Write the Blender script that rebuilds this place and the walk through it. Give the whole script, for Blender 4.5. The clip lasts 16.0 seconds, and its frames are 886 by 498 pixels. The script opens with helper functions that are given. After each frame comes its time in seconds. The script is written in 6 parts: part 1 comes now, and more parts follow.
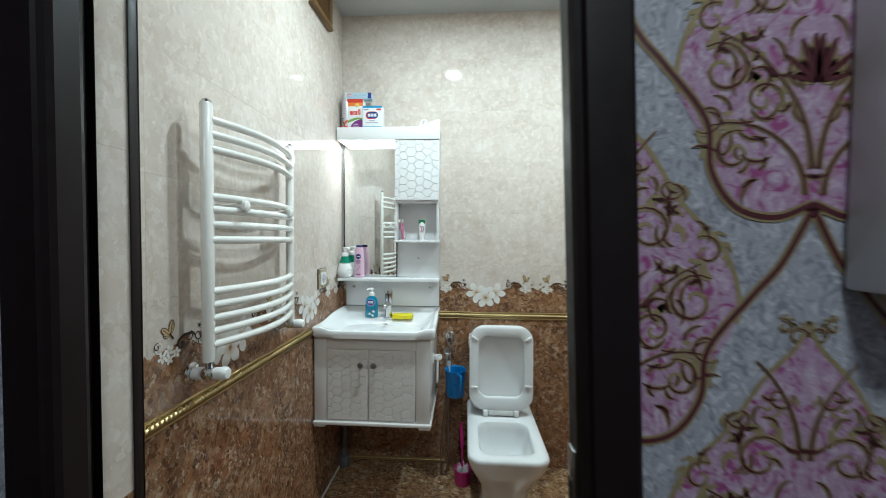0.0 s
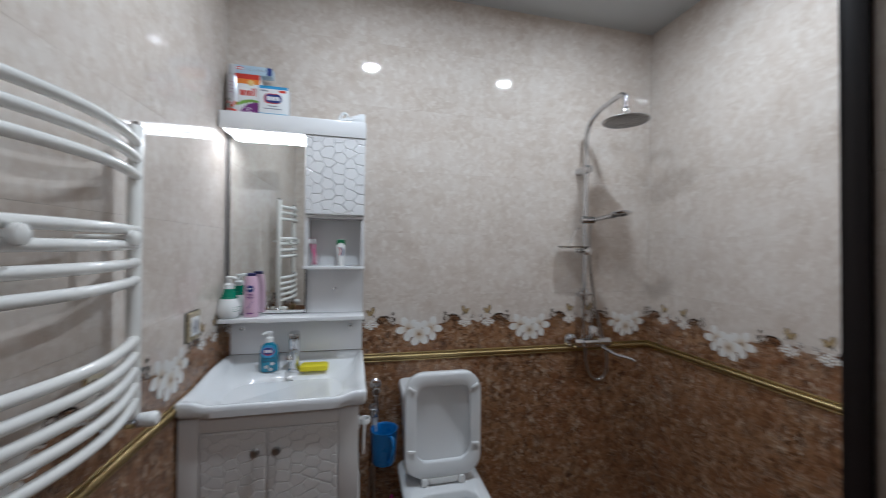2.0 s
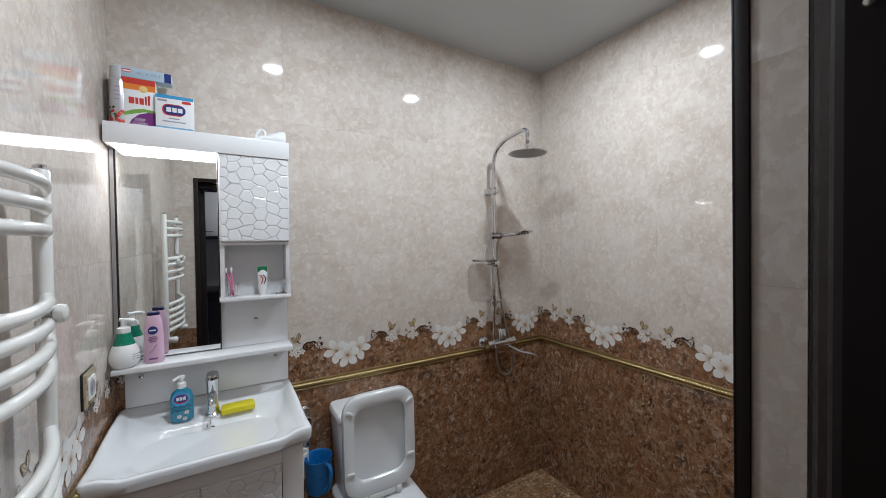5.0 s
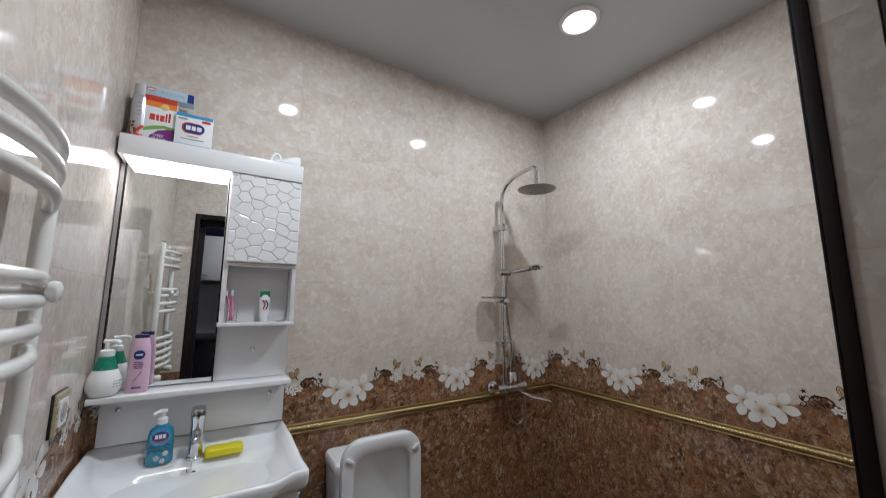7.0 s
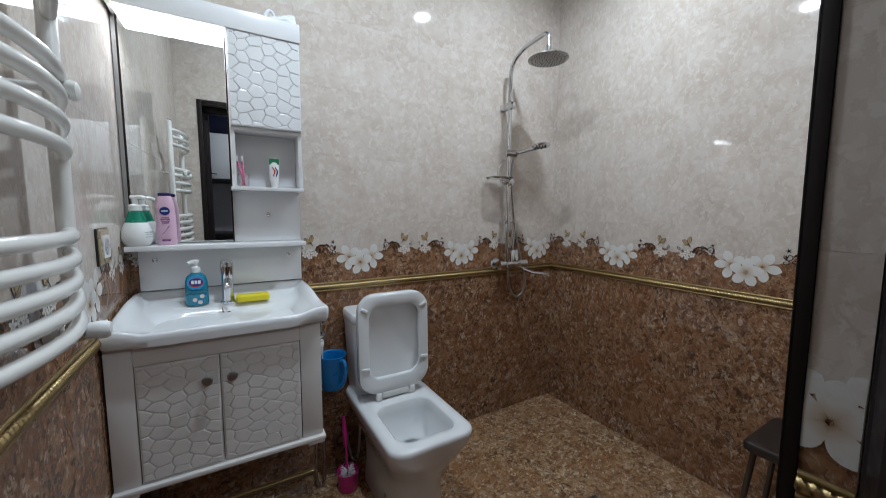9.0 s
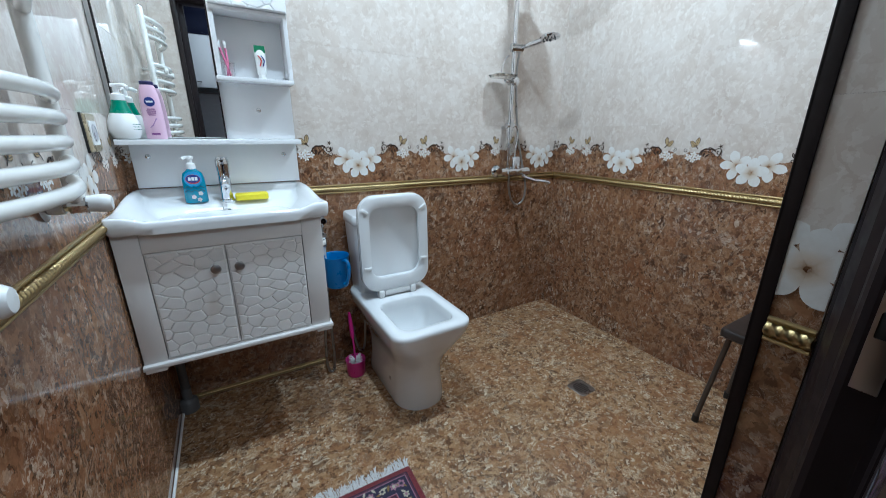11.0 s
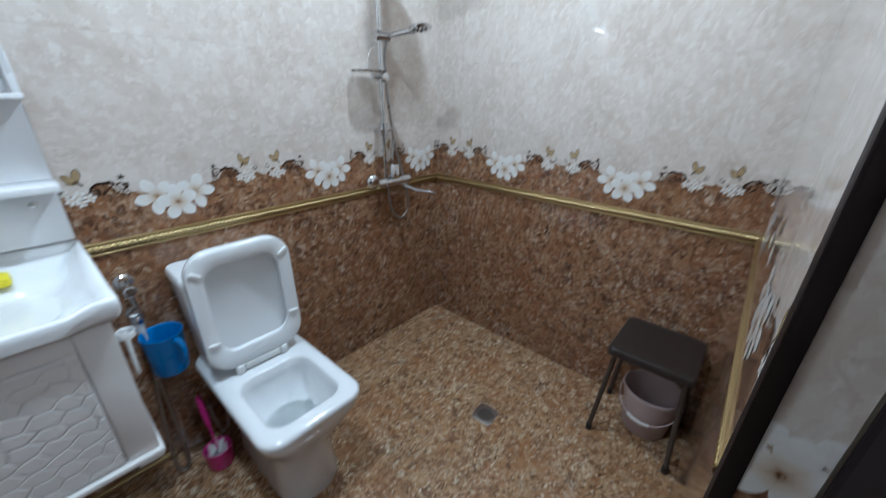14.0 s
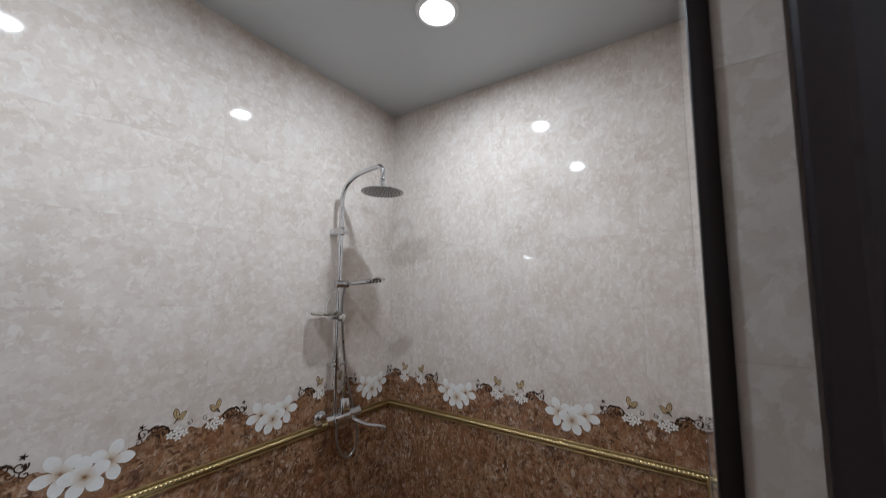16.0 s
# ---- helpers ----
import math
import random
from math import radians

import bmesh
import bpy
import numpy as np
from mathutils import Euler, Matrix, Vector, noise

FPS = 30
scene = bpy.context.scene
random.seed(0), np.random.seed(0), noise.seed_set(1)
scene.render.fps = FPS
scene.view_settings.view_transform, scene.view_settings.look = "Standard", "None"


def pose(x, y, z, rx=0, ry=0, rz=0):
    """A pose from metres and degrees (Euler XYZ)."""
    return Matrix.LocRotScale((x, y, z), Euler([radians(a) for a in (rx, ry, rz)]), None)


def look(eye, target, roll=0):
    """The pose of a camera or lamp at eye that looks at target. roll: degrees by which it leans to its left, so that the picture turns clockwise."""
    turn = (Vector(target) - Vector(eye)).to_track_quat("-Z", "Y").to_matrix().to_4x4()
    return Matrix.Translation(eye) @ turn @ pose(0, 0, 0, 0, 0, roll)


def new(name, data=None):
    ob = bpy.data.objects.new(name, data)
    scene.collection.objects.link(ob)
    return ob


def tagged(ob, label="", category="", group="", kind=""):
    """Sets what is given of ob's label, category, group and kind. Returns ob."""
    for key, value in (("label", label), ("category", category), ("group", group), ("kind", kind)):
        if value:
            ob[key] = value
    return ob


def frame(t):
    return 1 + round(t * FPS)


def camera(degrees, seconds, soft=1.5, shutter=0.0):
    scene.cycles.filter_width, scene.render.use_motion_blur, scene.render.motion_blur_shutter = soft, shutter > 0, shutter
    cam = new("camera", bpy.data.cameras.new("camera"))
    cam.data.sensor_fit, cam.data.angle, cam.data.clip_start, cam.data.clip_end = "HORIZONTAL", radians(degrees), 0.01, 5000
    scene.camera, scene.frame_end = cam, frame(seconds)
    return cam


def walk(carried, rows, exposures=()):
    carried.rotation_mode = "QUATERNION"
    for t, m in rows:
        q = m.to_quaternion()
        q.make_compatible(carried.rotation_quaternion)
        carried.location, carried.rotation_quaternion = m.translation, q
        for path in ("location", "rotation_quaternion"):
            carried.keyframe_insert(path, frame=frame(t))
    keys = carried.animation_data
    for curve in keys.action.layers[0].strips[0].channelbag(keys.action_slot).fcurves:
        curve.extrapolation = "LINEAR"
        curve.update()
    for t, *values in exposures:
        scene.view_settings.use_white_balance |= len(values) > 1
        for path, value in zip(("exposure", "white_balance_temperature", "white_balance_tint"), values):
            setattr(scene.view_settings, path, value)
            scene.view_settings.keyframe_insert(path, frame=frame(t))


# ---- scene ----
cam = camera(101.3, 16.0, soft=0.85, shutter=0.5)
EXPOSURES = [
    (0.0, 0.71, 6000, -4), (0.5, 0.62, 6050, -2), (1.0, 0.44, 6250, 3), (1.5, 0.13, 6200, 9), (2.0, -0.06, 5980, 10), (2.5, 0.07, 6020, 9), (3.0, 0.21, 6050, 7), (5.5, 0.10, 6250, 11),
    (7.0, -0.01, 6300, 11), (8.0, -0.02, 6200, 10), (9.0, 0.15, 5900, 7), (10.0, 0.56, 5620, 5), (12.5, 1.14, 5080, -4), (13.5, 1.02, 5100, -2), (14.0, 0.75, 5350, 3),
    (14.5, 0.25, 5900, 10), (15.0, 0.09, 5950, 10), (16.0, 0.12, 6000, 11),
]
PATH = [
    (0, (-0.064, -0.016, 1.324), (-0.184, 1.979, 1.268), 0.4),
    (0.5, (-0.107, 0.078, 1.34), (-0.324, 2.066, 1.308), 0.9),
    (1, (-0.123, 0.182, 1.376), (-0.372, 2.179, 1.371), 0.8),
    (1.5, (-0.175, 0.291, 1.385), (-0.287, 2.296, 1.403), 0.9),
    (2, (-0.231, 0.365, 1.402), (0.222, 2.313, 1.395), 0.9),
    (2.5, (-0.281, 0.317, 1.417), (0.552, 2.135, 1.385), 0.5),
    (3, (-0.326, 0.275, 1.398), (0.593, 2.05, 1.351), 0.2),
    (5.5, (-0.466, 0.393, 1.548), (0.613, 2.077, 1.528), 0.6),
    (6, (-0.485, 0.414, 1.51), (0.573, 2.08, 1.834), 0.8),
    (6.5, (-0.481, 0.438, 1.455), (0.57, 2.106, 1.793), 0.6),
    (7, (-0.482, 0.462, 1.405), (0.575, 2.138, 1.678), 0.4),
    (7.5, (-0.487, 0.468, 1.347), (0.568, 2.159, 1.502), 0.3),
    (8, (-0.478, 0.453, 1.297), (0.557, 2.158, 1.326), 0.2),
    (8.5, (-0.474, 0.429, 1.258), (0.545, 2.137, 1.155), 0.1),
    (9, (-0.481, 0.417, 1.222), (0.534, 2.119, 1.024), 0.4),
    (9.5, (-0.479, 0.404, 1.193), (0.528, 2.096, 0.892), 0.4),
    (10, (-0.487, 0.396, 1.167), (0.514, 2.071, 0.766), 0.5),
    (12.5, (-0.45, 0.421, 1.098), (0.476, 1.981, 0.282), 0.5),
    (13, (-0.386, 0.546, 1.158), (0.566, 2.068, 0.301), 0.7),
    (13.5, (-0.297, 0.614, 1.223), (0.846, 1.999, 0.363), 1.0),
    (14, (-0.257, 0.651, 1.325), (1.141, 1.848, 0.548), 1.0),
    (14.5, (-0.282, 0.689, 1.43), (1.354, 1.807, 1.157), 0.7),
    (15, (-0.302, 0.689, 1.491), (1.392, 1.752, 1.47), 1.0),
    (15.5, (-0.31, 0.664, 1.516), (1.377, 1.737, 1.582), 0.7),
    (16, (-0.285, 0.602, 1.537), (1.359, 1.721, 1.753), 0.4),
]

walk(cam, [(t, look(eye, target, roll)) for t, eye, target, roll in PATH], EXPOSURES)

# ---- world and light ----
world = bpy.data.worlds.new("world")
scene.world = world
world.use_nodes = True
world.node_tree.nodes["Background"].inputs[0].default_value = (0.5, 0.55, 0.65, 1)
world.node_tree.nodes["Background"].inputs[1].default_value = 0.02

# room: tile faces
L, R, B, F, H = -0.783, 1.35, 2.087, 0.586, 2.607
HALL_Y = 0.437          # hall side of the door wall
JL, JR = -0.636, 0.174  # tiled reveals of the doorway
TOP = 1.945            # head of the doorway
P = 0.575              # tile width and repeat of the printed border
TRIM_Z = 0.883
LAMPS = ((0.77, 1.355), (-0.165, 1.355))
LAMP_POWER, STRIP_POWER, HALL_FILL_POWER = 10.2, 0.8, 9.4


def area(name, m, sx, sy, power, colour, shape="RECTANGLE"):
    d = bpy.data.lights.new(name, "AREA")
    d.shape, d.size, d.size_y, d.energy, d.color = shape, sx, sy, power, colour
    ob = new(name, d)
    ob.matrix_world = m
    return ob


for lx, ly in LAMPS:
    area("downlight_beam", pose(lx, ly, H - 0.022), 0.085, 0.085, LAMP_POWER, (0.87, 0.95, 1.0), "DISK")
area("mirror_strip_beam", pose(-0.61, 2.008, 1.858), 0.29, 0.07, STRIP_POWER, (0.95, 0.98, 1.0))
# invented fill light that brightens the hall's wallpaper
area("hall_fill_beam", pose(0.1, -0.75, 2.52), 0.25, 0.25, HALL_FILL_POWER, (0.93, 0.96, 1.0), "DISK")


# ---- materials ----
def nodes(name):
    m = bpy.data.materials.new(name)
    m.use_nodes = True
    t = m.node_tree
    return m, t, t.nodes["Principled BSDF"]


def link(t, a, b):
    t.links.new(a, b)


def node(t, kind, **sets):
    n = t.nodes.new(kind)
    for key, value in sets.items():
        n.inputs[key].default_value = value
    return n


def ramp(t, fac, stops, mode="LINEAR"):
    n = t.nodes.new("ShaderNodeValToRGB")
    n.color_ramp.interpolation = mode
    e = n.color_ramp.elements
    while len(e) < len(stops):
        e.new(0.5)
    for k, (p, c) in enumerate(stops):
        e[k].position, e[k].color = p, (*c, 1)
    link(t, fac, n.inputs[0])
    return n.outputs[0]


def mixc(t, fac, a, b, mode="MIX"):
    n = t.nodes.new("ShaderNodeMix")
    n.data_type, n.blend_type = "RGBA", mode
    for k, v in ((0, fac), (6, a), (7, b)):
        if isinstance(v, (int, float)):
            n.inputs[k].default_value = v
        elif isinstance(v, tuple):
            n.inputs[k].default_value = (*v, 1)
        else:
            link(t, v, n.inputs[k])
    return n.outputs[2]


def place(t, scale=(1, 1, 1), random_shift=0.0):
    """World position, shifted from piece to piece where asked."""
    g = t.nodes.new("ShaderNodeNewGeometry")
    m = t.nodes.new("ShaderNodeMapping")
    m.inputs["Scale"].default_value = scale
    link(t, g.outputs["Position"], m.inputs["Vector"])
    if random_shift:
        o = t.nodes.new("ShaderNodeObjectInfo")
        k = t.nodes.new("ShaderNodeVectorMath")
        k.operation = "SCALE"
        k.inputs[0].default_value = (random_shift, random_shift * 0.7, random_shift * 1.3)
        link(t, o.outputs["Random"], k.inputs["Scale"])
        link(t, k.outputs[0], m.inputs["Location"])
    return m.outputs[0]


def noisef(t, vec, scale, detail=4.0, rough=0.55, dist=0.0):
    n = node(t, "ShaderNodeTexNoise", Scale=scale, Detail=detail, Roughness=rough, Distortion=dist)
    link(t, vec, n.inputs["Vector"])
    return n.outputs[0]


def bump(t, bs, height, strength, distance=0.002):
    n = node(t, "ShaderNodeBump", Strength=strength, Distance=distance)
    link(t, height, n.inputs["Height"])
    link(t, n.outputs[0], bs.inputs["Normal"])


def plain(name, colour, rough=0.4, metal=0.0, vary=0.08, scale=30.0, bumps=0.0, coat=0.0):
    """Paint, plastic, ceramic or metal with slight mottling and uneven gloss."""
    m, t, b = nodes(name)
    v = place(t)
    n = noisef(t, v, scale, 5)
    big = noisef(t, v, scale * 0.15, 2)
    c = mixc(t, n, tuple(x * (1 - vary) for x in colour), tuple(min(1, x * (1 + vary)) for x in colour))
    c = mixc(t, big, c, tuple(x * (1 - vary * 0.8) for x in colour))
    link(t, c, b.inputs["Base Color"])
    r = ramp(t, n, [(0.3, (rough * 0.85,) * 3), (0.7, (min(1, rough * 1.2),) * 3)])
    link(t, r, b.inputs["Roughness"])
    b.inputs["Metallic"].default_value = metal
    b.inputs["Coat Weight"].default_value = coat
    b.inputs["Coat Roughness"].default_value = 0.06
    if bumps:
        bump(t, b, n, bumps, 0.001)
    return m


def warped(t, v, steps):
    """Bend a position by noises of several sizes."""
    vec = v
    for sc, amp in steps:
        warp = node(t, "ShaderNodeTexNoise", Scale=sc, Detail=3, Roughness=0.6)
        link(t, v, warp.inputs["Vector"])
        add = t.nodes.new("ShaderNodeVectorMath")
        add.operation = "MULTIPLY_ADD"
        add.inputs[1].default_value = (amp, amp, amp)
        link(t, warp.outputs["Color"], add.inputs[0])
        link(t, vec, add.inputs[2])
        vec = add.outputs[0]
    return vec


def cells_of(t, vec, scale, rot, seed, stretch=1.7):
    """One random value for each bent, stretched cell."""
    mp = t.nodes.new("ShaderNodeMapping")
    mp.inputs["Rotation"].default_value = rot
    mp.inputs["Scale"].default_value = (1.0, stretch, 1.0)
    mp.inputs["Location"].default_value = (seed, seed, seed)
    link(t, vec, mp.inputs["Vector"])
    n = node(t, "ShaderNodeTexVoronoi", Scale=scale)
    link(t, mp.outputs[0], n.inputs["Vector"])
    s = t.nodes.new("ShaderNodeSeparateColor")
    link(t, n.outputs["Color"], s.inputs[0])
    return s.outputs[0]


def cream_tile():
    """Glazed cream ceramic: soft beige clouds under a scatter of paler, leaf-like chips."""
    m, t, b = nodes("cream_tile")
    v = place(t, (1, 1, 1), 9.0)
    vec = warped(t, v, ((10, 0.06), (38, 0.034), (130, 0.014)))
    chips = cells_of(t, vec, 38, (0.7, 0.4, 0.9), 0.0, 1.5)
    small = cells_of(t, vec, 62, (-0.6, 0.9, -0.5), 3.1, 1.6)
    cloud = noisef(t, v, 6.0, 4, 0.55, 0.2)
    c = ramp(t, cloud, [(0.3, (0.510, 0.430, 0.368)), (0.5, (0.578, 0.502, 0.443)), (0.7, (0.620, 0.555, 0.502))])
    c = mixc(t, ramp(t, chips, [(0.3, (0, 0, 0)), (1.0, (0.36,) * 3)]), c, (0.715, 0.670, 0.620))
    c = mixc(t, ramp(t, chips, [(0.0, (0.22,) * 3), (0.25, (0, 0, 0))]), c, (0.50, 0.415, 0.350))
    c = mixc(t, ramp(t, small, [(0.0, (0.24,) * 3), (0.15, (0, 0, 0))]), c, (0.47, 0.375, 0.305))
    c = mixc(t, ramp(t, small, [(0.70, (0, 0, 0)), (1.0, (0.40,) * 3)]), c, (0.745, 0.705, 0.66))
    link(t, c, b.inputs["Base Color"])
    b.inputs["Roughness"].default_value = 0.045
    bump(t, b, noisef(t, v, 9, 2), 0.03, 0.004)
    return m


def brown_tile(name, dark, mid, tan, pale, amount, rough, fine=1.0):
    """Brown marble print: leaf-like flakes from dark brown to tan, a few nearly white."""
    m, t, b = nodes(name)
    v = place(t, (1, 1, 1), 7.0)
    vec = warped(t, v, ((9, 0.06), (34, 0.034), (110, 0.014)))
    a = cells_of(t, vec, 44 * fine, (0.7, 0.4, 0.9), 0.0, 1.4)
    a2 = cells_of(t, vec, 74 * fine, (-0.6, 0.9, -0.5), 3.1, 1.5)
    a3 = cells_of(t, vec, 40 * fine, (0.3, -0.8, 1.4), 5.7, 1.8)
    cloud = noisef(t, v, 4.0, 3)
    c = ramp(t, a, [(0.0, dark), (0.35, mid), (0.75, tuple(0.5 * (p + q) for p, q in zip(mid, tan))), (1.0, tan)])
    blot = noisef(t, vec, 15.0, 4, 0.6)
    red = noisef(t, v, 5.0, 3, 0.5)
    c = mixc(t, ramp(t, red, [(0.46, (0,) * 3), (0.66, (0.5,) * 3)]), c, (mid[0] * 1.0, mid[1] * 0.80, mid[2] * 0.72))
    c = mixc(t, ramp(t, blot, [(0.53, (0,) * 3), (0.70, (0.75,) * 3)]), c, (dark[0] * 0.85, dark[1] * 1.0, dark[2] * 1.25))
    c = mixc(t, ramp(t, blot, [(0.30, (0.5,) * 3), (0.44, (0,) * 3)]), c, tan)
    fl = ramp(t, a2, [(0.0, (0, 0, 0)), (1.0 - amount, (0, 0, 0)), (1.0, (0.9,) * 3)])
    patchy = t.nodes.new("ShaderNodeMath")
    patchy.operation = "MULTIPLY"
    link(t, fl, patchy.inputs[0])
    link(t, ramp(t, noisef(t, v, 9.0, 2), [(0.38, (0.25,) * 3), (0.6, (1.0,) * 3)]), patchy.inputs[1])
    c = mixc(t, patchy.outputs[0], c, pale)
    c = mixc(t, ramp(t, a3, [(0.93, (0,) * 3), (1.0, (0.6,) * 3)]), c, pale)
    # thin, broken pale veins
    for sc, seed, amt in ((24.0, 0.0, 0.55), (46.0, 4.3, 0.5)):
        mv = t.nodes.new("ShaderNodeMapping")
        mv.inputs["Location"].default_value = (seed, seed * 0.7, seed * 1.9)
        link(t, vec, mv.inputs["Vector"])
        vein = noisef(t, mv.outputs[0], sc, 3, 0.65, 1.6)
        thin = ramp(t, vein, [(0.455, (0,) * 3), (0.495, (amt,) * 3), (0.505, (amt,) * 3), (0.535, (0,) * 3)])
        where = ramp(t, noisef(t, mv.outputs[0], sc * 0.6, 2), [(0.50, (0,) * 3), (0.62, (1,) * 3)])
        both = t.nodes.new("ShaderNodeMath")
        both.operation = "MULTIPLY"
        link(t, thin, both.inputs[0])
        link(t, where, both.inputs[1])
        c = mixc(t, both.outputs[0], c, pale)
    dk = ramp(t, a2, [(0.0, (0.8,) * 3), (0.20, (0.0,) * 3)])
    c = mixc(t, dk, c, tuple(x * 0.45 for x in dark))
    c = mixc(t, ramp(t, noisef(t, v, 130, 4), [(0.35, (0.35,) * 3), (0.6, (0, 0, 0))]), c, dark)
    c = mixc(t, ramp(t, cloud, [(0.35, (0.35,) * 3), (0.6, (0, 0, 0))]), c, mid)
    link(t, c, b.inputs["Base Color"])
    b.inputs["Roughness"].default_value = rough
    bump(t, b, a, 0.04, 0.001)
    return m


def chrome():
    m, t, b = nodes("chrome")
    v = place(t)
    b.inputs["Base Color"].default_value = (0.64, 0.65, 0.67, 1)
    b.inputs["Metallic"].default_value = 1
    link(t, ramp(t, noisef(t, v, 60, 4), [(0.35, (0.05,) * 3), (0.7, (0.13,) * 3)]), b.inputs["Roughness"])
    return m


def glow(name, colour, strength):
    m, t, b = nodes(name)
    b.inputs["Base Color"].default_value = (0.9, 0.9, 0.9, 1)
    b.inputs["Emission Color"].default_value = (*colour, 1)
    b.inputs["Emission Strength"].default_value = strength
    return m


def mirror_glass():
    m, t, b = nodes("mirror_silver")
    b.inputs["Base Color"].default_value = (0.86, 0.88, 0.87, 1)
    b.inputs["Metallic"].default_value = 1
    v = place(t)
    link(t, ramp(t, noisef(t, v, 14, 4), [(0.4, (0.005,) * 3), (0.8, (0.03,) * 3)]), b.inputs["Roughness"])
    return m


def clear(name, colour, rough=0.05, ior=1.45):
    m, t, b = nodes(name)
    b.inputs["Base Color"].default_value = (*colour, 1)
    b.inputs["Transmission Weight"].default_value = 1.0
    b.inputs["Roughness"].default_value = rough
    b.inputs["IOR"].default_value = ior
    return m


def ceiling_film():
    m, t, b = nodes("ceiling_film")
    v = place(t)
    n = noisef(t, v, 3, 3)
    link(t, mixc(t, n, (0.46, 0.48, 0.49), (0.52, 0.535, 0.54)), b.inputs["Base Color"])
    b.inputs["Roughness"].default_value = 0.28
    bump(t, b, noisef(t, v, 220, 2), 0.02, 0.001)
    return m


CREAM = cream_tile()
BROWN = brown_tile("brown_wall_tile", (0.085, 0.040, 0.022), (0.246, 0.118, 0.056), (0.375, 0.216, 0.118), (0.64, 0.51, 0.39), 0.12, 0.07, 1.12)
FLOOR = brown_tile("brown_floor_tile", (0.10, 0.052, 0.028), (0.288, 0.150, 0.068), (0.43, 0.274, 0.143), (0.80, 0.675, 0.49), 0.15, 0.22, 1.3)
GROUT = plain("grout", (0.60, 0.54, 0.49), 0.6)
GROUT_DARK = plain("dark_grout", (0.12, 0.075, 0.05), 0.8)
PLASTER = plain("plaster", (0.6, 0.58, 0.55), 0.85, bumps=0.2)
DARKWOOD = plain("dark_door_laminate", (0.014, 0.009, 0.010), 0.42, vary=0.35, scale=40)
EDGE = plain("dark_edge_strip", (0.016, 0.010, 0.009), 0.5, vary=0.25)
for dark_paint in (DARKWOOD, EDGE):
    dark_paint.node_tree.nodes["Principled BSDF"].inputs["Specular IOR Level"].default_value = 0.2
CERAMIC = plain("white_ceramic", (0.765, 0.775, 0.785), 0.1, vary=0.02, coat=0.4)
WHITE = plain("white_lacquer", (0.77, 0.77, 0.78), 0.2, vary=0.025, coat=0.25)
ENAMEL = plain("white_enamel", (0.78, 0.77, 0.74), 0.22, vary=0.03, coat=0.3)
VANITY = plain("warm_white_lacquer", (0.70, 0.678, 0.66), 0.2, vary=0.03, coat=0.25)
PLASTIC = plain("white_plastic", (0.78, 0.78, 0.77), 0.35, vary=0.03)
CHROME = chrome()
STEEL = plain("brushed_steel", (0.42, 0.41, 0.40), 0.3, 1.0, vary=0.15)
GOLD = plain("gilt_moulding", (0.45, 0.335, 0.16), 0.36, 1.0, vary=0.25, scale=120)
CEIL = ceiling_film()
MIRROR = mirror_glass()
LED = glow("led_diffuser", (0.93, 0.97, 1.0), 9.0)
LEDRIM = glow("led_diffuser_rim", (0.93, 0.97, 1.0), 2.5)
LEDSTRIP = glow("led_strip_diffuser", (0.96, 0.98, 1.0), 4.5)


# ---- shapes ----
def finish(name, bm, mat, parent=None, label="", smooth=True, angle=0.7):
    me = bpy.data.meshes.new(name)
    bmesh.ops.recalc_face_normals(bm, faces=bm.faces)
    bm.to_mesh(me)
    bm.free()
    for one in (mat if isinstance(mat, (list, tuple)) else [mat]):
        me.materials.append(one)
    if smooth:
        me.shade_smooth()
        me.set_sharp_from_angle(angle=angle)
    ob = new(name, me)
    if parent:
        ob.parent = parent
        ob.matrix_parent_inverse = parent.matrix_basis.inverted()
    return tagged(ob, label)


def part(name, bm, mat, parent, label="", **k):
    return finish(name, bm, mat, parent, label, **k)


def thing(name, at, label, category, group="", kind=""):
    e = new(name)
    e.empty_display_size = 0.05
    e.matrix_basis = pose(*at)
    return tagged(e, label, category, group, kind)


def mesh():
    return bmesh.new()


def box(bm, x0, x1, y0, y1, z0, z1, bev=0.0, seg=2):
    g = bmesh.ops.create_cube(bm, size=1)
    bmesh.ops.transform(bm, verts=g["verts"], matrix=Matrix.Translation(((x0 + x1) / 2, (y0 + y1) / 2, (z0 + z1) / 2)) @ Matrix.Diagonal((x1 - x0, y1 - y0, z1 - z0, 1)))
    if bev:
        bmesh.ops.bevel(bm, geom=list({e for v in g["verts"] for e in v.link_edges}), offset=bev, segments=seg, affect="EDGES", profile=0.5)
    return bm


def loft(bm, loops, cap0=True, cap1=True, closed=True, mat=0):
    rows = [[bm.verts.new(p) for p in loop] for loop in loops]
    n = len(rows[0])
    for a, b in zip(rows, rows[1:]):
        for k in range(n if closed else n - 1):
            f = bm.faces.new((a[k], a[(k + 1) % n], b[(k + 1) % n], b[k]))
            f.material_index = mat
    if cap0:
        bm.faces.new(rows[0][::-1]).material_index = mat
    if cap1:
        bm.faces.new(rows[-1]).material_index = mat
    return bm


def rrect(x0, x1, y0, y1, z, r, n=6):
    """A rounded rectangle in the plane z, as a loop."""
    pts = []
    r = min(r, (x1 - x0) / 2, (y1 - y0) / 2)
    for cx, cy, a0 in ((x1 - r, y1 - r, 0), (x0 + r, y1 - r, 90), (x0 + r, y0 + r, 180), (x1 - r, y0 + r, 270)):
        for k in range(n + 1):
            a = radians(a0 + 90 * k / n)
            pts.append(Vector((cx + r * math.cos(a), cy + r * math.sin(a), z)))
    return pts


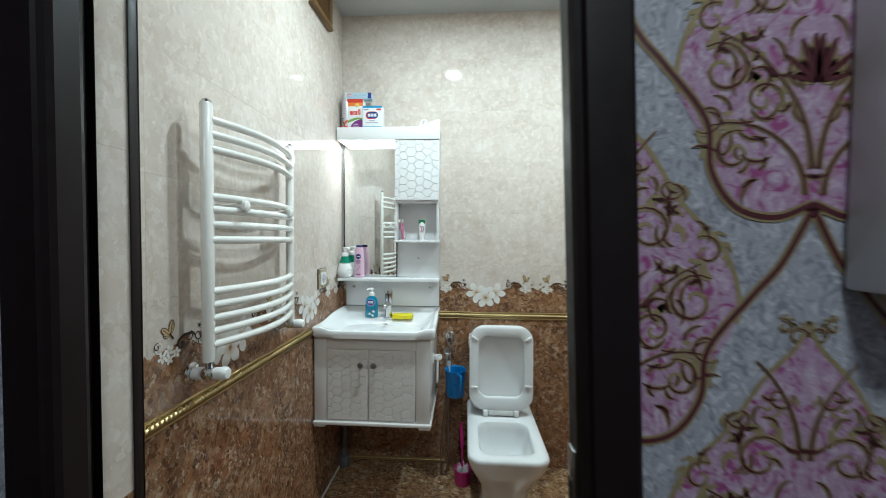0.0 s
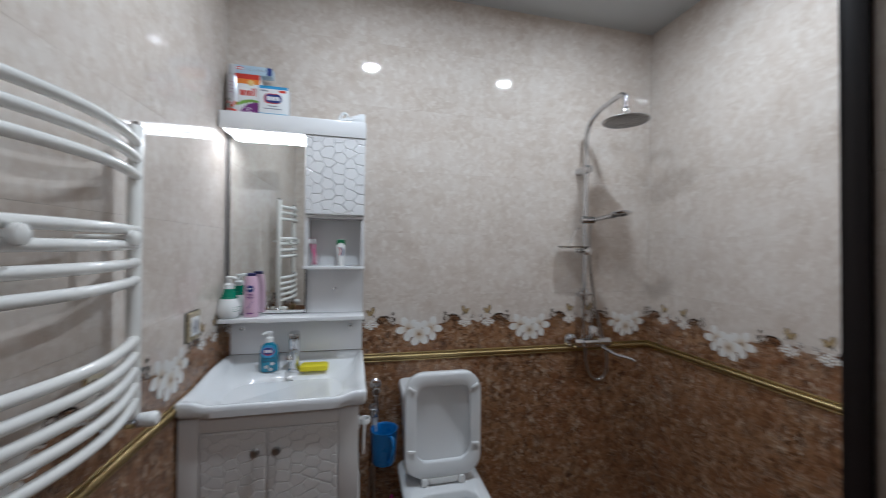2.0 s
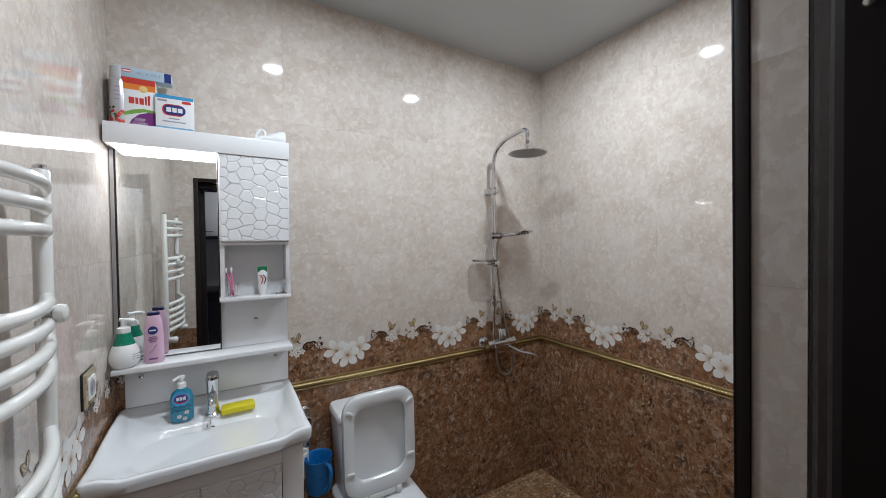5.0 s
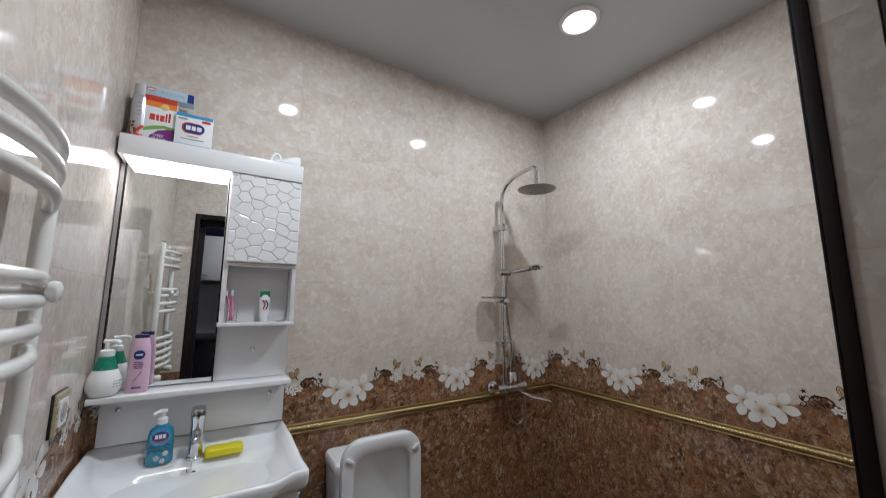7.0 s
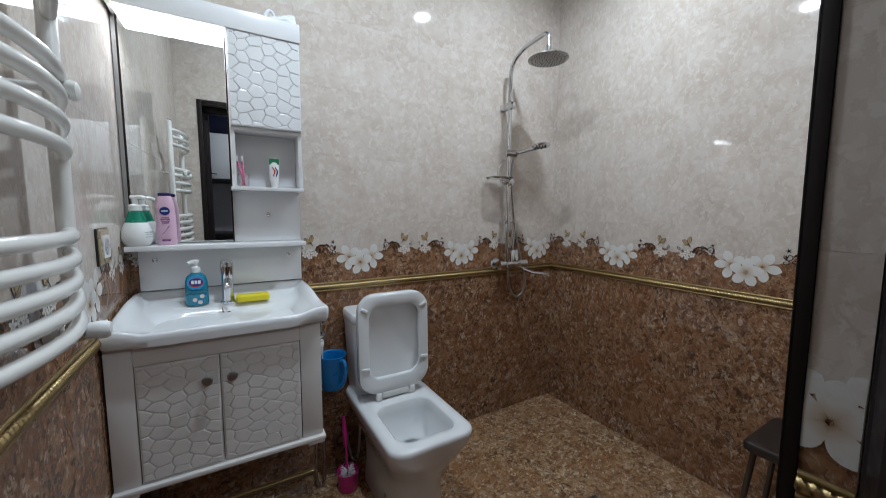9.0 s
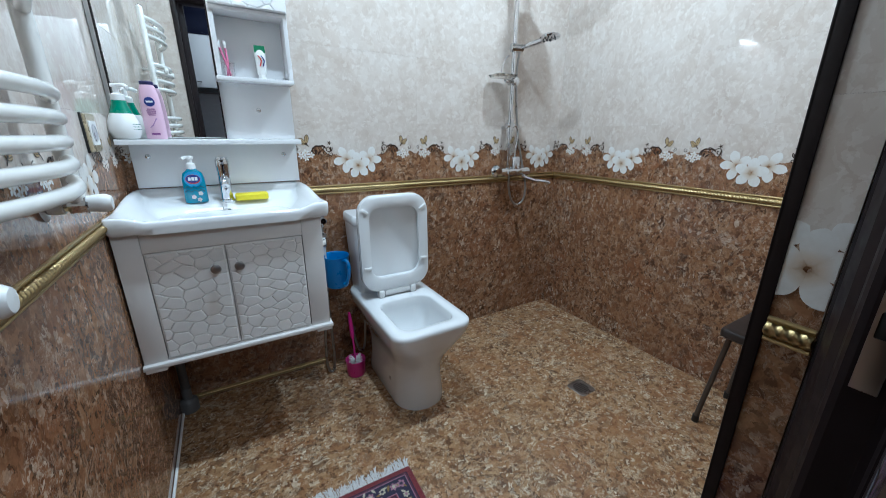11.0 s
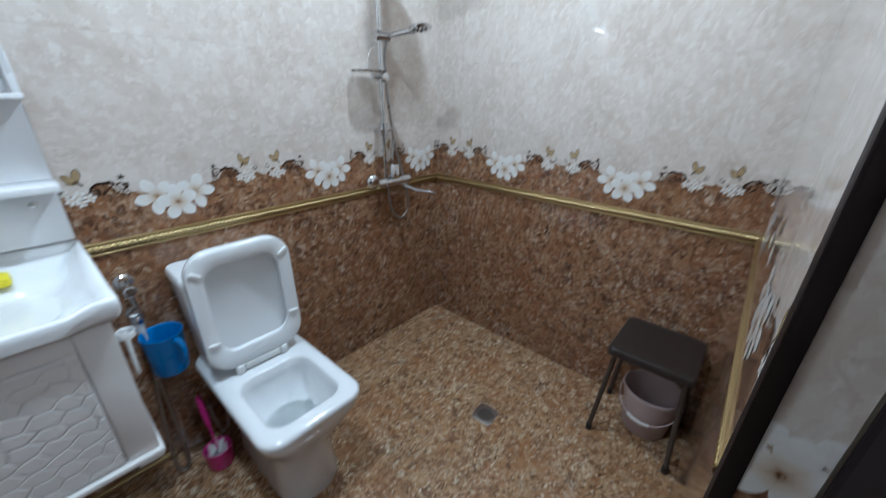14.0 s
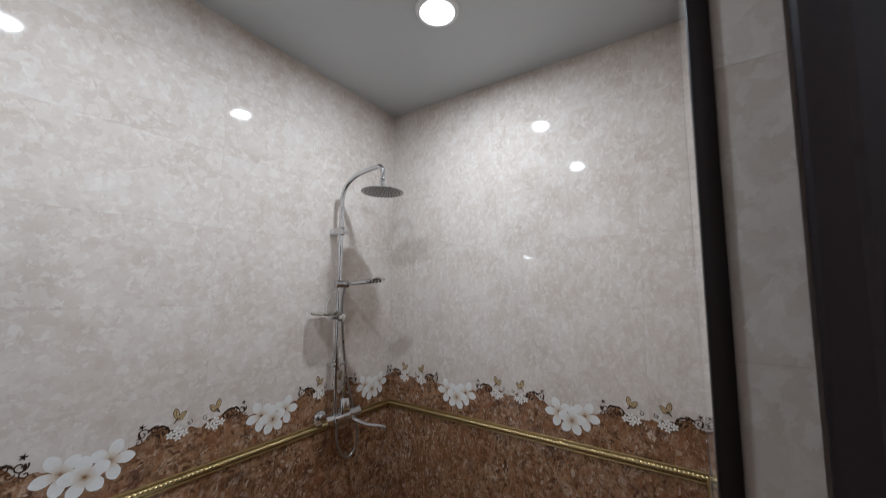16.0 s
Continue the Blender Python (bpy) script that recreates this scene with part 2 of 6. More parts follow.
def lathe(bm, profile, at=(0, 0, 0), seg=24, m=None, cap=True):
    m = m or Matrix.Translation(at)
    loops = [[m @ Vector((r * math.cos(math.tau * k / seg), r * math.sin(math.tau * k / seg), z)) for k in range(seg)] for r, z in profile]
    return loft(bm, loops, cap, cap)


def axis(a, b):
    """A frame at a whose z runs to b."""
    d = Vector(b) - Vector(a)
    return Matrix.Translation(a) @ d.to_track_quat("Z", "Y").to_matrix().to_4x4()


def rod(bm, a, b, r, seg=12, r2=None):
    return lathe(bm, [(r, 0), (r if r2 is None else r2, (Vector(b) - Vector(a)).length)], seg=seg, m=axis(a, b))


def curve_points(pts, n=8):
    """Catmull-Rom through the points."""
    p = [Vector(q) for q in pts]
    p = [p[0] * 2 - p[1]] + p + [p[-1] * 2 - p[-2]]
    out = []
    for a, b, c, d in zip(p, p[1:], p[2:], p[3:]):
        for k in range(n):
            t = k / n
            out.append(0.5 * (2 * b + (c - a) * t + (2 * a - 5 * b + 4 * c - d) * t * t + (3 * b - a - 3 * c + d) * t ** 3))
    return out + [p[-2]]


def tube(bm, pts, r, seg=10, smooth_n=0, taper=None):
    pts = curve_points(pts, smooth_n) if smooth_n else [Vector(p) for p in pts]
    up = Vector((0.123, 0.31, 0.94)).normalized()
    loops = []
    for k, p in enumerate(pts):
        d = (pts[min(k + 1, len(pts) - 1)] - pts[max(k - 1, 0)]).normalized()
        u = (up - d * up.dot(d)).normalized()
        up = u
        v = d.cross(u)
        rr = r * (taper(k / (len(pts) - 1)) if taper else 1)
        loops.append([p + rr * (u * math.cos(math.tau * j / seg) + v * math.sin(math.tau * j / seg)) for j in range(seg)])
    return loft(bm, loops)


# ---- walls, floor and ceiling ----
def slab(name, x0, x1, y0, y1, z0, z1, mat, label):
    return tagged(finish(name, box(mesh(), x0, x1, y0, y1, z0, z1), mat, smooth=False), label, kind="structure")


T = 0.009  # tile thickness with its bed
wall_back = slab("wall_north", L - 0.15, R + 0.15, B + T, B + 0.15, -0.1, H + 0.1, GROUT, "bathroom wall of glazed cream and brown tiles")
wall_right = slab("wall_east", R + T, R + 0.15, HALL_Y, B + T, -0.1, H + 0.1, GROUT, "tiled bathroom wall behind the shower corner")
wall_left = slab("wall_west", L - 0.15, L - T, HALL_Y, B + T, -0.1, H + 0.1, GROUT, "tiled bathroom wall with a towel radiator")
bm = mesh()
box(bm, L - T, JL - T, HALL_Y, F - T, -0.1, H + 0.1)
box(bm, JR + T, R + T, HALL_Y, F - T, -0.1, H + 0.1)
for v in bm.verts:
    if abs(v.co.x - JR - T) < 0.001:
        v.co.x += 0.038 * (1.40 - v.co.z)
box(bm, JL - T, JR + T, HALL_Y, F - T, TOP + T, H + 0.1)
wall_front = tagged(finish("wall_south", bm, GROUT, smooth=False), "tiled wall round the bathroom doorway", kind="structure")
floor = slab("floor", L - T, R + T, F - 0.08, B + T, -0.1, -T, GROUT_DARK, "brown marble-print floor tiles")
ceiling = slab("ceiling", L - T, R + T, F - T, B + T, H, H + 0.06, CEIL, "grey stretch ceiling with two round downlights")


def tile_mesh(u0, u1, v0, v1, flip=False):
    """A tile in its own plane: u, v, and its face at depth 0 with a chamfered edge."""
    g, c = 0.0001, 0.00015
    rows = [(u0 + g, u1 - g, v0 + g, v1 - g, T), (u0 + g, u1 - g, v0 + g, v1 - g, c), (u0 + g + c, u1 - g - c, v0 + g + c, v1 - g - c, 0)]
    bm = mesh()
    loft(bm, [[Vector((a, b, d)) for a, b in ((p, r), (q, r), (q, s), (p, s))] for p, q, r, s, d in rows], False, True)
    return bm


Z_ROWS = [0.0] + [0.293 * k + 0.004 for k in range(1, 9)] + [H]
def out_of_plumb(bm):
    """The right-hand side of the doorway leans a little, its foot away from the opening."""
    for v in bm.verts:
        v.co.x += 0.038 * (1.40 - v.co.z)
    return bm


PLANES = {
    # u, v, depth into the wall -> world
    "back": lambda u, v, d: Vector((u, B + d, v)),
    "right": lambda u, v, d: Vector((R + d, u, v)),
    "left": lambda u, v, d: Vector((L - d, u, v)),
    "front": lambda u, v, d: Vector((u + (0.038 * (1.40 - v) if abs(u - JR) < 0.003 and v < TOP + 0.02 else 0.0), F - d, v)),
    "reveal_r": lambda u, v, d: Vector((JR + d + 0.038 * (1.40 - v), u, v)),
    "reveal_l": lambda u, v, d: Vector((JL - d, u, v)),
    "head": lambda u, v, d: Vector((u, v, TOP + d)),
    "floor": lambda u, v, d: Vector((u, v, -d)),
}


def mapped(bm, plane):
    for v in bm.verts:
        v.co = PLANES[plane](*v.co)
    return bm


def cuts(a, b, start):
    """Joints every P between a and b, one of them at start."""
    k = start - P * math.ceil((start - a) / P)
    out = [a]
    while k < b - 0.01:
        if k > a + 0.01:
            out.append(k)
        k += P
    return out + [b]


def tiles(plane, parent, us, vs):
    for v0, v1 in zip(vs, vs[1:]):
        mat = BROWN if v1 < 0.9 else CREAM
        for u0, u1 in zip(us, us[1:]):
            part("tile", mapped(tile_mesh(u0, u1, v0, v1), plane), mat, parent, smooth=False)


FLOWER_BACK, FLOWER_SIDE = 0.058, 1.049
tiles("back", wall_back, cuts(L, R, FLOWER_BACK + P / 2 + 0.02), Z_ROWS)
tiles("right", wall_right, cuts(F, B, FLOWER_SIDE + P / 2), Z_ROWS)
tiles("left", wall_left, cuts(F, B, FLOWER_SIDE + P / 2), Z_ROWS)
tiles("front", wall_front, cuts(JR, R, 0.62), Z_ROWS)
tiles("front", wall_front, [L, JL], Z_ROWS)
tiles("front", wall_front, cuts(JL, JR, -0.2), [TOP] + [z for z in Z_ROWS if z > TOP + 0.05])
tiles("reveal_r", wall_front, [0.515, F], [z for z in Z_ROWS if z < TOP] + [TOP])
tiles("reveal_l", wall_front, [0.515, F], [z for z in Z_ROWS if z < TOP] + [TOP])
for u0, u1 in zip(cuts(L, R, 0.35), cuts(L, R, 0.35)[1:]):
    for v0, v1 in zip(cuts(F - 0.08, B, 1.16), cuts(F - 0.08, B, 1.16)[1:]):
        part("tile", mapped(tile_mesh(u0, u1, v0, v1), "floor"), FLOOR, floor, smooth=False)


# ---- printed border and gilt moulding ----
def petal_paint():
    m, t, b = nodes("printed_petal")
    uv = t.nodes.new("ShaderNodeUVMap")
    s = t.nodes.new("ShaderNodeSeparateXYZ")
    link(t, uv.outputs[0], s.inputs[0])
    c = ramp(t, s.outputs[0], [(0.0, (0.36, 0.23, 0.13)), (0.16, (0.60, 0.50, 0.40)), (0.42, (0.72, 0.695, 0.66)), (1.0, (0.77, 0.765, 0.75))])
    c = mixc(t, ramp(t, noisef(t, place(t), 90, 3), [(0.4, (0.0,) * 3), (0.75, (0.4,) * 3)]), c, (0.63, 0.59, 0.54))
    link(t, c, b.inputs["Base Color"])
    b.inputs["Roughness"].default_value = 0.13
    return m


PETAL = petal_paint()
INK = plain("printed_dark_scroll", (0.055, 0.032, 0.022), 0.15, vary=0.3)
PALE_INK = plain("printed_pale_scroll", (0.74, 0.71, 0.66), 0.15, vary=0.1)
WING = plain("printed_butterfly", (0.58, 0.42, 0.23), 0.15, vary=0.5, scale=160)


def flat(bm, pts, d, plane, uvs=None, mat=0):
    f = bm.faces.new([bm.verts.new((u, v, d)) for u, v in pts])
    f.material_index = mat
    if uvs:
        lay = bm.loops.layers.uv.verify()
        for loop, uv in zip(f.loops, uvs):
            loop[lay].uv = uv
    return f


def ribbon(bm, pts, width, d, taper=lambda t: 1.0):
    n = len(pts)
    rows = []
    for k, (u, v) in enumerate(pts):
        a, b = pts[max(k - 1, 0)], pts[min(k + 1, n - 1)]
        du, dv = b[0] - a[0], b[1] - a[1]
        ln = math.hypot(du, dv) or 1
        w = width * taper(k / (n - 1)) / 2
        rows.append((bm.verts.new((u - dv / ln * w, v + du / ln * w, d)), bm.verts.new((u + dv / ln * w, v - du / ln * w, d))))
    for (a, b), (c, e) in zip(rows, rows[1:]):
        bm.faces.new((a, b, e, c))


def petal(bm, u, v, ang, length, width, d):
    """A petal as a fan of cross rows from its root to its tip."""
    lay = bm.loops.layers.uv.verify()
    ca, sa = math.cos(ang), math.sin(ang)
    rows = []
    for k in range(10):
        s = k / 9
        s = 1 - (1 - s) ** 1.5
        w = width / 2 * (0.22 + 0.78 * math.sin(math.pi / 2 * s / 0.6) if s < 0.6 else max(0.0, 1 - ((s - 0.6) / 0.4) ** 2) ** 0.72) + 0.0004
        rows.append([(bm.verts.new((u + ca * length * s - sa * o * w, v + sa * length * s + ca * o * w, d - 0.0002 * (1 - abs(o)))), s) for o in (-1, 0, 1)])
    for a, b in zip(rows, rows[1:]):
        for i in (0, 1):
            quad = (a[i], a[i + 1], b[i + 1], b[i])
            f = bm.faces.new([q[0] for q in quad])
            for loop, q in zip(f.loops, quad):
                loop[lay].uv = (q[1], 0.5)


def inside(bm, u0, u1):
    """Trim a flat print to the wall's ends."""
    for co, no in (((u0, 0, 0), (-1, 0, 0)), ((u1, 0, 0), (1, 0, 0))):
        bmesh.ops.bisect_plane(bm, geom=bm.verts[:] + bm.edges[:] + bm.faces[:], plane_co=co, plane_no=no, clear_outer=True)
    return len(bm.verts) > 0


def spiral(u, v, r, a0, turns, side, n=18):
    return [(u + r * (1 - 0.85 * k / n) * math.cos(a0 + side * math.tau * turns * k / n), v + r * (1 - 0.85 * k / n) * math.sin(a0 + side * math.tau * turns * k / n)) for k in range(n + 1)]


DROP = dict.fromkeys(PLANES, 0.0)
DROP["reveal_r"] = 0.035


def add_print(name, bm, mat, plane, parent, u0, u1, label=""):
    if inside(bm, u0, u1):
        for v in bm.verts:
            v.co.y -= DROP[plane]
        part(name, mapped(bm, plane), mat, parent, label, smooth=False)
    else:
        bm.free()


def border(plane, parent, u0, u1, flower, rnd):
    k0, k1 = math.floor((u0 - flower) / P) - 1, math.ceil((u1 - flower) / P) + 1
    # brown field with a torn upper edge
    bm = mesh()
    n = int((u1 - u0) / 0.004)
    row = []
    for k in range(n + 1):
        u = u0 + (u1 - u0) * k / n
        ph = math.cos(math.tau * (u - flower) / P)
        d = abs((u - flower + P / 2) % P - P / 2)
        z = 1.041 - 0.014 * ph + 0.028 * math.exp(-((d - 0.168) / 0.026) ** 2) + 0.012 * noise.noise((u * 38, 1.7, rnd)) + 0.007 * noise.noise((u * 120, 4.1, rnd)) - 0.012 * max(0, -ph - 0.9) * 10
        row.append((bm.verts.new((u, 0.8835 - DROP[plane], -0.0006)), bm.verts.new((u, z - DROP[plane], -0.0006))))
    for (a, b), (c, d) in zip(row, row[1:]):
        bm.faces.new((a, c, d, b))
    part("border_print", mapped(bm, plane), BROWN, parent, "torn-edged brown marble print", smooth=False)
    for k in range(k0, k1 + 1):
        f = flower + k * P
        # three large blossoms
        for du, dv, size, lift, tilt in ((-0.052, 0.024, 0.047, 0.0012, 0.5), (0.054, 0.022, 0.047, 0.0014, -0.35), (0.0, -0.004, 0.052, 0.0018, 0.1)):
            bm = mesh()
            for j in range(5):
                a = tilt + math.pi / 2 + math.tau * j / 5
                petal(bm, f + du + 0.004 * math.cos(a), 0.990 + dv + 0.004 * math.sin(a), a, size * (1.22 if math.cos(a) * du > 0 else 1.08), size * 0.74, -lift - 0.0001 * j)
            add_print("printed_blossom", bm, PETAL, plane, parent, u0, u1)
        for side in (-1, 1):
            # dark leaf scrolls beside the blossoms
            bm = mesh()
            c = f + side * 0.142
            ribbon(bm, spiral(c - side * 0.012, 1.062, 0.017, 0.4, 1.2, side), 0.0035, -0.0010)
            ribbon(bm, spiral(c - side * 0.022, 1.040, 0.012, 2.0, 1.1, -side), 0.003, -0.0011)
            ribbon(bm, spiral(c + side * 0.022, 1.066, 0.015, 1.0, 1.15, side), 0.0034, -0.0012)
            ribbon(bm, spiral(c + side * 0.045, 1.052, 0.013, 2.6, 1.15, -side), 0.0032, -0.0012)
            ribbon(bm, spiral(c + side * 0.006, 1.046, 0.010, 0.2, 1.0, side), 0.0028, -0.0012)
            for lx, lz, la, ll in ((0.000, 1.062, 1.1, 0.026), (0.012, 1.070, 0.5, 0.028), (0.030, 1.074, 0.1, 0.026), (0.046, 1.070, -0.4, 0.024), (0.020, 1.052, -0.3, 0.024), (0.040, 1.058, -0.9, 0.020), (-0.018, 1.052, 2.2, 0.018), (0.058, 1.058, -1.0, 0.018)):
                a = la if side > 0 else math.pi - la
                bend = 0.5 * side
                ribbon(bm, [(c + side * lx + ll * q * math.cos(a - bend * q), lz + ll * q * math.sin(a - bend * q)) for q in [i / 5 for i in range(6)]], 0.0075, -0.0013, lambda t: math.sin(math.pi * (0.1 + 0.86 * t)))
            for j in range(5):
                a = math.tau * j / 5
                ribbon(bm, [(c - side * 0.016, 1.086), (c - side * 0.016 + 0.0095 * math.cos(a), 1.086 + 0.0095 * math.sin(a))], 0.0048, -0.0014, lambda t: 1 - 0.7 * t)
            add_print("printed_scroll", bm, INK, plane, parent, u0, u1)
            # small blossoms with a pale curl
            bm = mesh()
            for dx, dz, sz in ((0.206, 1.036, 0.014), (0.228, 1.046, 0.015), (0.248, 1.034, 0.014), (0.228, 1.024, 0.013)):
                for j in range(5):
                    petal(bm, f + side * dx, dz, math.tau * (j / 5 + dx * 3), sz, sz * 0.52, -0.0014)
            add_print("printed_small_blossom", bm, PETAL, plane, parent, u0, u1)
            bm = mesh()
            ribbon(bm, spiral(f + side * 0.256, 1.062, 0.016, 4.2 if side > 0 else 5.2, 1.25, side), 0.0028, -0.0012)
            add_print("printed_pale_scroll", bm, PALE_INK, plane, parent, u0, u1)
            bm = mesh()
            ribbon(bm, spiral(f + side * 0.262, 1.064, 0.010, 1.2, 1.1, -side), 0.0024, -0.0015)
            add_print("printed_thin_scroll", bm, INK, plane, parent, u0, u1)
            # butterfly
            bm = mesh()
            c, z, s = f + side * 0.224, 1.082, -side
            wings = ((1.38, 0.037, 0.0135), (2.42, 0.033, 0.0125), (2.95, 0.020, 0.009))
            for ang, ln, w in wings:
                a = ang if s > 0 else math.pi - ang
                petal(bm, c, z, a, ln, w, -0.0014)
            add_print("printed_butterfly", bm, WING, plane, parent, u0, u1)
            bm = mesh()
            ribbon(bm, [(c + s * 0.010, z - 0.010), (c - s * 0.002, z + 0.006)], 0.004, -0.0018)
            for ang, ln, w in wings:
                a = ang if s > 0 else math.pi - ang
                petal(bm, c - 0.001 * math.cos(a), z - 0.001 * math.sin(a), a, ln * 1.1, w * 1.32, -0.0011)
                ribbon(bm, [(c + ln * q * math.cos(a), z + ln * q * math.sin(a)) for q in (0.1, 0.5, 0.9)], 0.0014, -0.0019)
            add_print("printed_wing_vein", bm, INK, plane, parent, u0, u1)


def moulding(plane, name, u0, u1, label, z=TRIM_Z, size=1.0):
    bm = mesh()
    box(bm, u0, u1, z - 0.0205 * size, z + 0.0205 * size, -0.003, 0.0)
    n = int((u1 - u0) / 0.0019)
    for off, r, pitch, lobes in ((0.0, 0.0118 * size, 0.0135, 0.11), (0.0165 * size, 0.0038 * size, 0.0068, 0.03), (-0.0165 * size, 0.0038 * size, 0.0068, 0.03)):
        seg = 8 if off == 0 else 4
        loops = []
        for k in range(n + 1):
            u = u0 + (u1 - u0) * k / n
            ring = []
            for j in range(seg + 1):
                th = math.pi * j / seg
                rr = r * (1 - lobes + lobes * math.cos(math.tau * u / pitch + (th * 3.4 if off == 0 else 0)))
                ring.append((u, z + off + rr * math.cos(th), -0.003 - rr * math.sin(th)))
            loops.append(ring)
        loft(bm, loops, False, False, closed=False)
    return tagged(finish(name, mapped(bm, plane), GOLD), label, kind="structure")


border("back", wall_back, L, R, FLOWER_BACK, 0.0)
border("right", wall_right, F, B, FLOWER_SIDE, 5.0)
border("left", wall_left, F, B, FLOWER_SIDE, 9.0)
border("front", wall_front, JR + 0.026, R, 0.46, 21.0)
border("reveal_r", wall_front, 0.516, F, 0.545, 13.0)
moulding("back", "trim", L, R, "gilt rope moulding along the tiled wall")
moulding("right", "trim", F, B, "gilt rope moulding along the tiled wall")
moulding("left", "trim", F, B, "gilt rope moulding along the tiled wall")
moulding("front", "trim", JR + 0.05, R - 0.012, "slim gilt rope moulding along the tiled wall", TRIM_Z, 0.45)
moulding("reveal_r", "trim", 0.516, F - 0.016, "gilt rope moulding in the doorway", TRIM_Z - 0.035)
moulding("back", "trim", L, -0.17, "slim gilt moulding along the floor", 0.02, 0.6)
bm = mesh()
box(bm, L + 0.001, L + 0.010, 1.25, B - 0.02, 0.0005, 0.009, 0.003)
tagged(finish("trim", bm, PLASTIC), "white sealing bead along the floor", kind="structure")

# ---- doorway ----

# dark edge strips round the room side of the opening
for x0, x1, nm in ((JR - 0.004, JR + 0.024, "r"), (JL - 0.024, JL + 0.004, "l")):
    bm = mesh()
    box(bm, x0, x1, F - 0.001, F + 0.005, 0, TOP + 0.024, 0.002)
    s0, s1 = (JR - 0.004, JR - 0.0005) if nm == "r" else (JL + 0.0005, JL + 0.004)
    box(bm, s0, s1, F - 0.015, F + 0.005, 0, TOP, 0.0015)
    if nm == "r":
        out_of_plumb(bm)
    tagged(finish("trim", bm, EDGE), "dark brown edge strip of the doorway", kind="structure")
bm = mesh()
box(bm, JL + 0.005, JR - 0.005, F - 0.001, F + 0.006, TOP - 0.003, TOP + 0.0235, 0.002)
tagged(finish("trim", bm, EDGE), "dark brown edge strip over the doorway", kind="structure")

# door frame
door_frame = thing("door_1", (-0.3, 0.46, 0), "dark brown door frame with its leaf open to the hall", "door", kind="structure")


def jamb(name, side, xo, xi):
    """A profiled jamb from the reveal at xo to the opening at xi, with a casing on the hall side."""
    bm = mesh()
    s = 1 if side == "r" else -1
    prof = [(xo, 0.512), (xo - s * 0.006, 0.512), (xo - s * 0.010, 0.508), (xi + s * 0.062, 0.493), (xi + s * 0.046, 0.491), (xi + s * 0.030, 0.480), (xi + s * 0.014, 0.476), (xi + s * 0.003, 0.471), (xi, 0.464), (xi, 0.432), (xi + s * 0.004, 0.425), (xi + s * 0.012, 0.422), (xi + s * 0.014, 0.425), (xi + s * 0.018, 0.420), (xi + s * 0.068, 0.420), (xi + s * 0.074, 0.424), (xi + s * 0.075, 0.4365), (xo, 0.4365)]
    loft(bm, [[Vector((x, y, z)) for x, y in prof] for z in (0.0, TOP)])
    if side == "r":
        out_of_plumb(bm)
    return part(name, bm, DARKWOOD, door_frame, smooth=False)


JAMB_R = jamb("jamb", "r", JR - 0.001, 0.063)
JAMB_L = jamb("jamb", "l", JL + 0.001, -0.600)
bm = mesh()
box(bm, -0.673, 0.136, 0.420, 0.4365, TOP - 0.004, TOP + 0.055, 0.003)
box(bm, JL + 0.001, JR - 0.001, 0.437, 0.512, TOP - 0.045, TOP - 0.002, 0.003)
part("head", bm, DARKWOOD, door_frame)
bm = mesh()
box(bm, 0.0595, 0.064, 0.438, 0.460, 0.86, 1.06, 0.001)
box(bm, 0.057, 0.0605, 0.433, 0.443, 0.91, 0.97, 0.001)
plate = part("strike_plate", out_of_plumb(bm), STEEL, JAMB_R, "worn steel strike plate")
# black plates stand in for the shade inside the latch holes
bm = mesh()
box(bm, 0.0585, 0.0598, 0.442, 0.456, 0.925, 0.955, 0.002)
box(bm, 0.0585, 0.0598, 0.442, 0.456, 0.98, 1.02, 0.002)
part("latch_hole_shade", out_of_plumb(bm), plain("hole_shade_black", (0.006, 0.006, 0.006), 0.7), JAMB_R)
for zz in (0.875, 1.045, 1.74):
    bm = mesh()
    lathe(bm, [(0.0045, 0), (0.004, 0.0012), (0.0015, 0.002)], m=axis((0.0625, 0.449, zz), (0.03, 0.449, zz)), seg=10)
    part("screw", out_of_plumb(bm), STEEL, JAMB_R)
# open leaf, folded back along the hall
leaf_bm = mesh()
box(leaf_bm, -0.715, -0.678, -0.31, 0.385, 0.012, 1.915, 0.003)
leaf = part("leaf", leaf_bm, DARKWOOD, door_frame, "dark glossy door leaf standing open")
for y0, y1 in ((-0.22, -0.02), (0.06, 0.29)):
    for z0, z1 in ((0.15, 0.95), (1.08, 1.86)):
        bm = mesh()
        box(bm, -0.679, -0.672, y0, y1, z0, z1, 0.005)
        part("panel", bm, DARKWOOD, leaf)

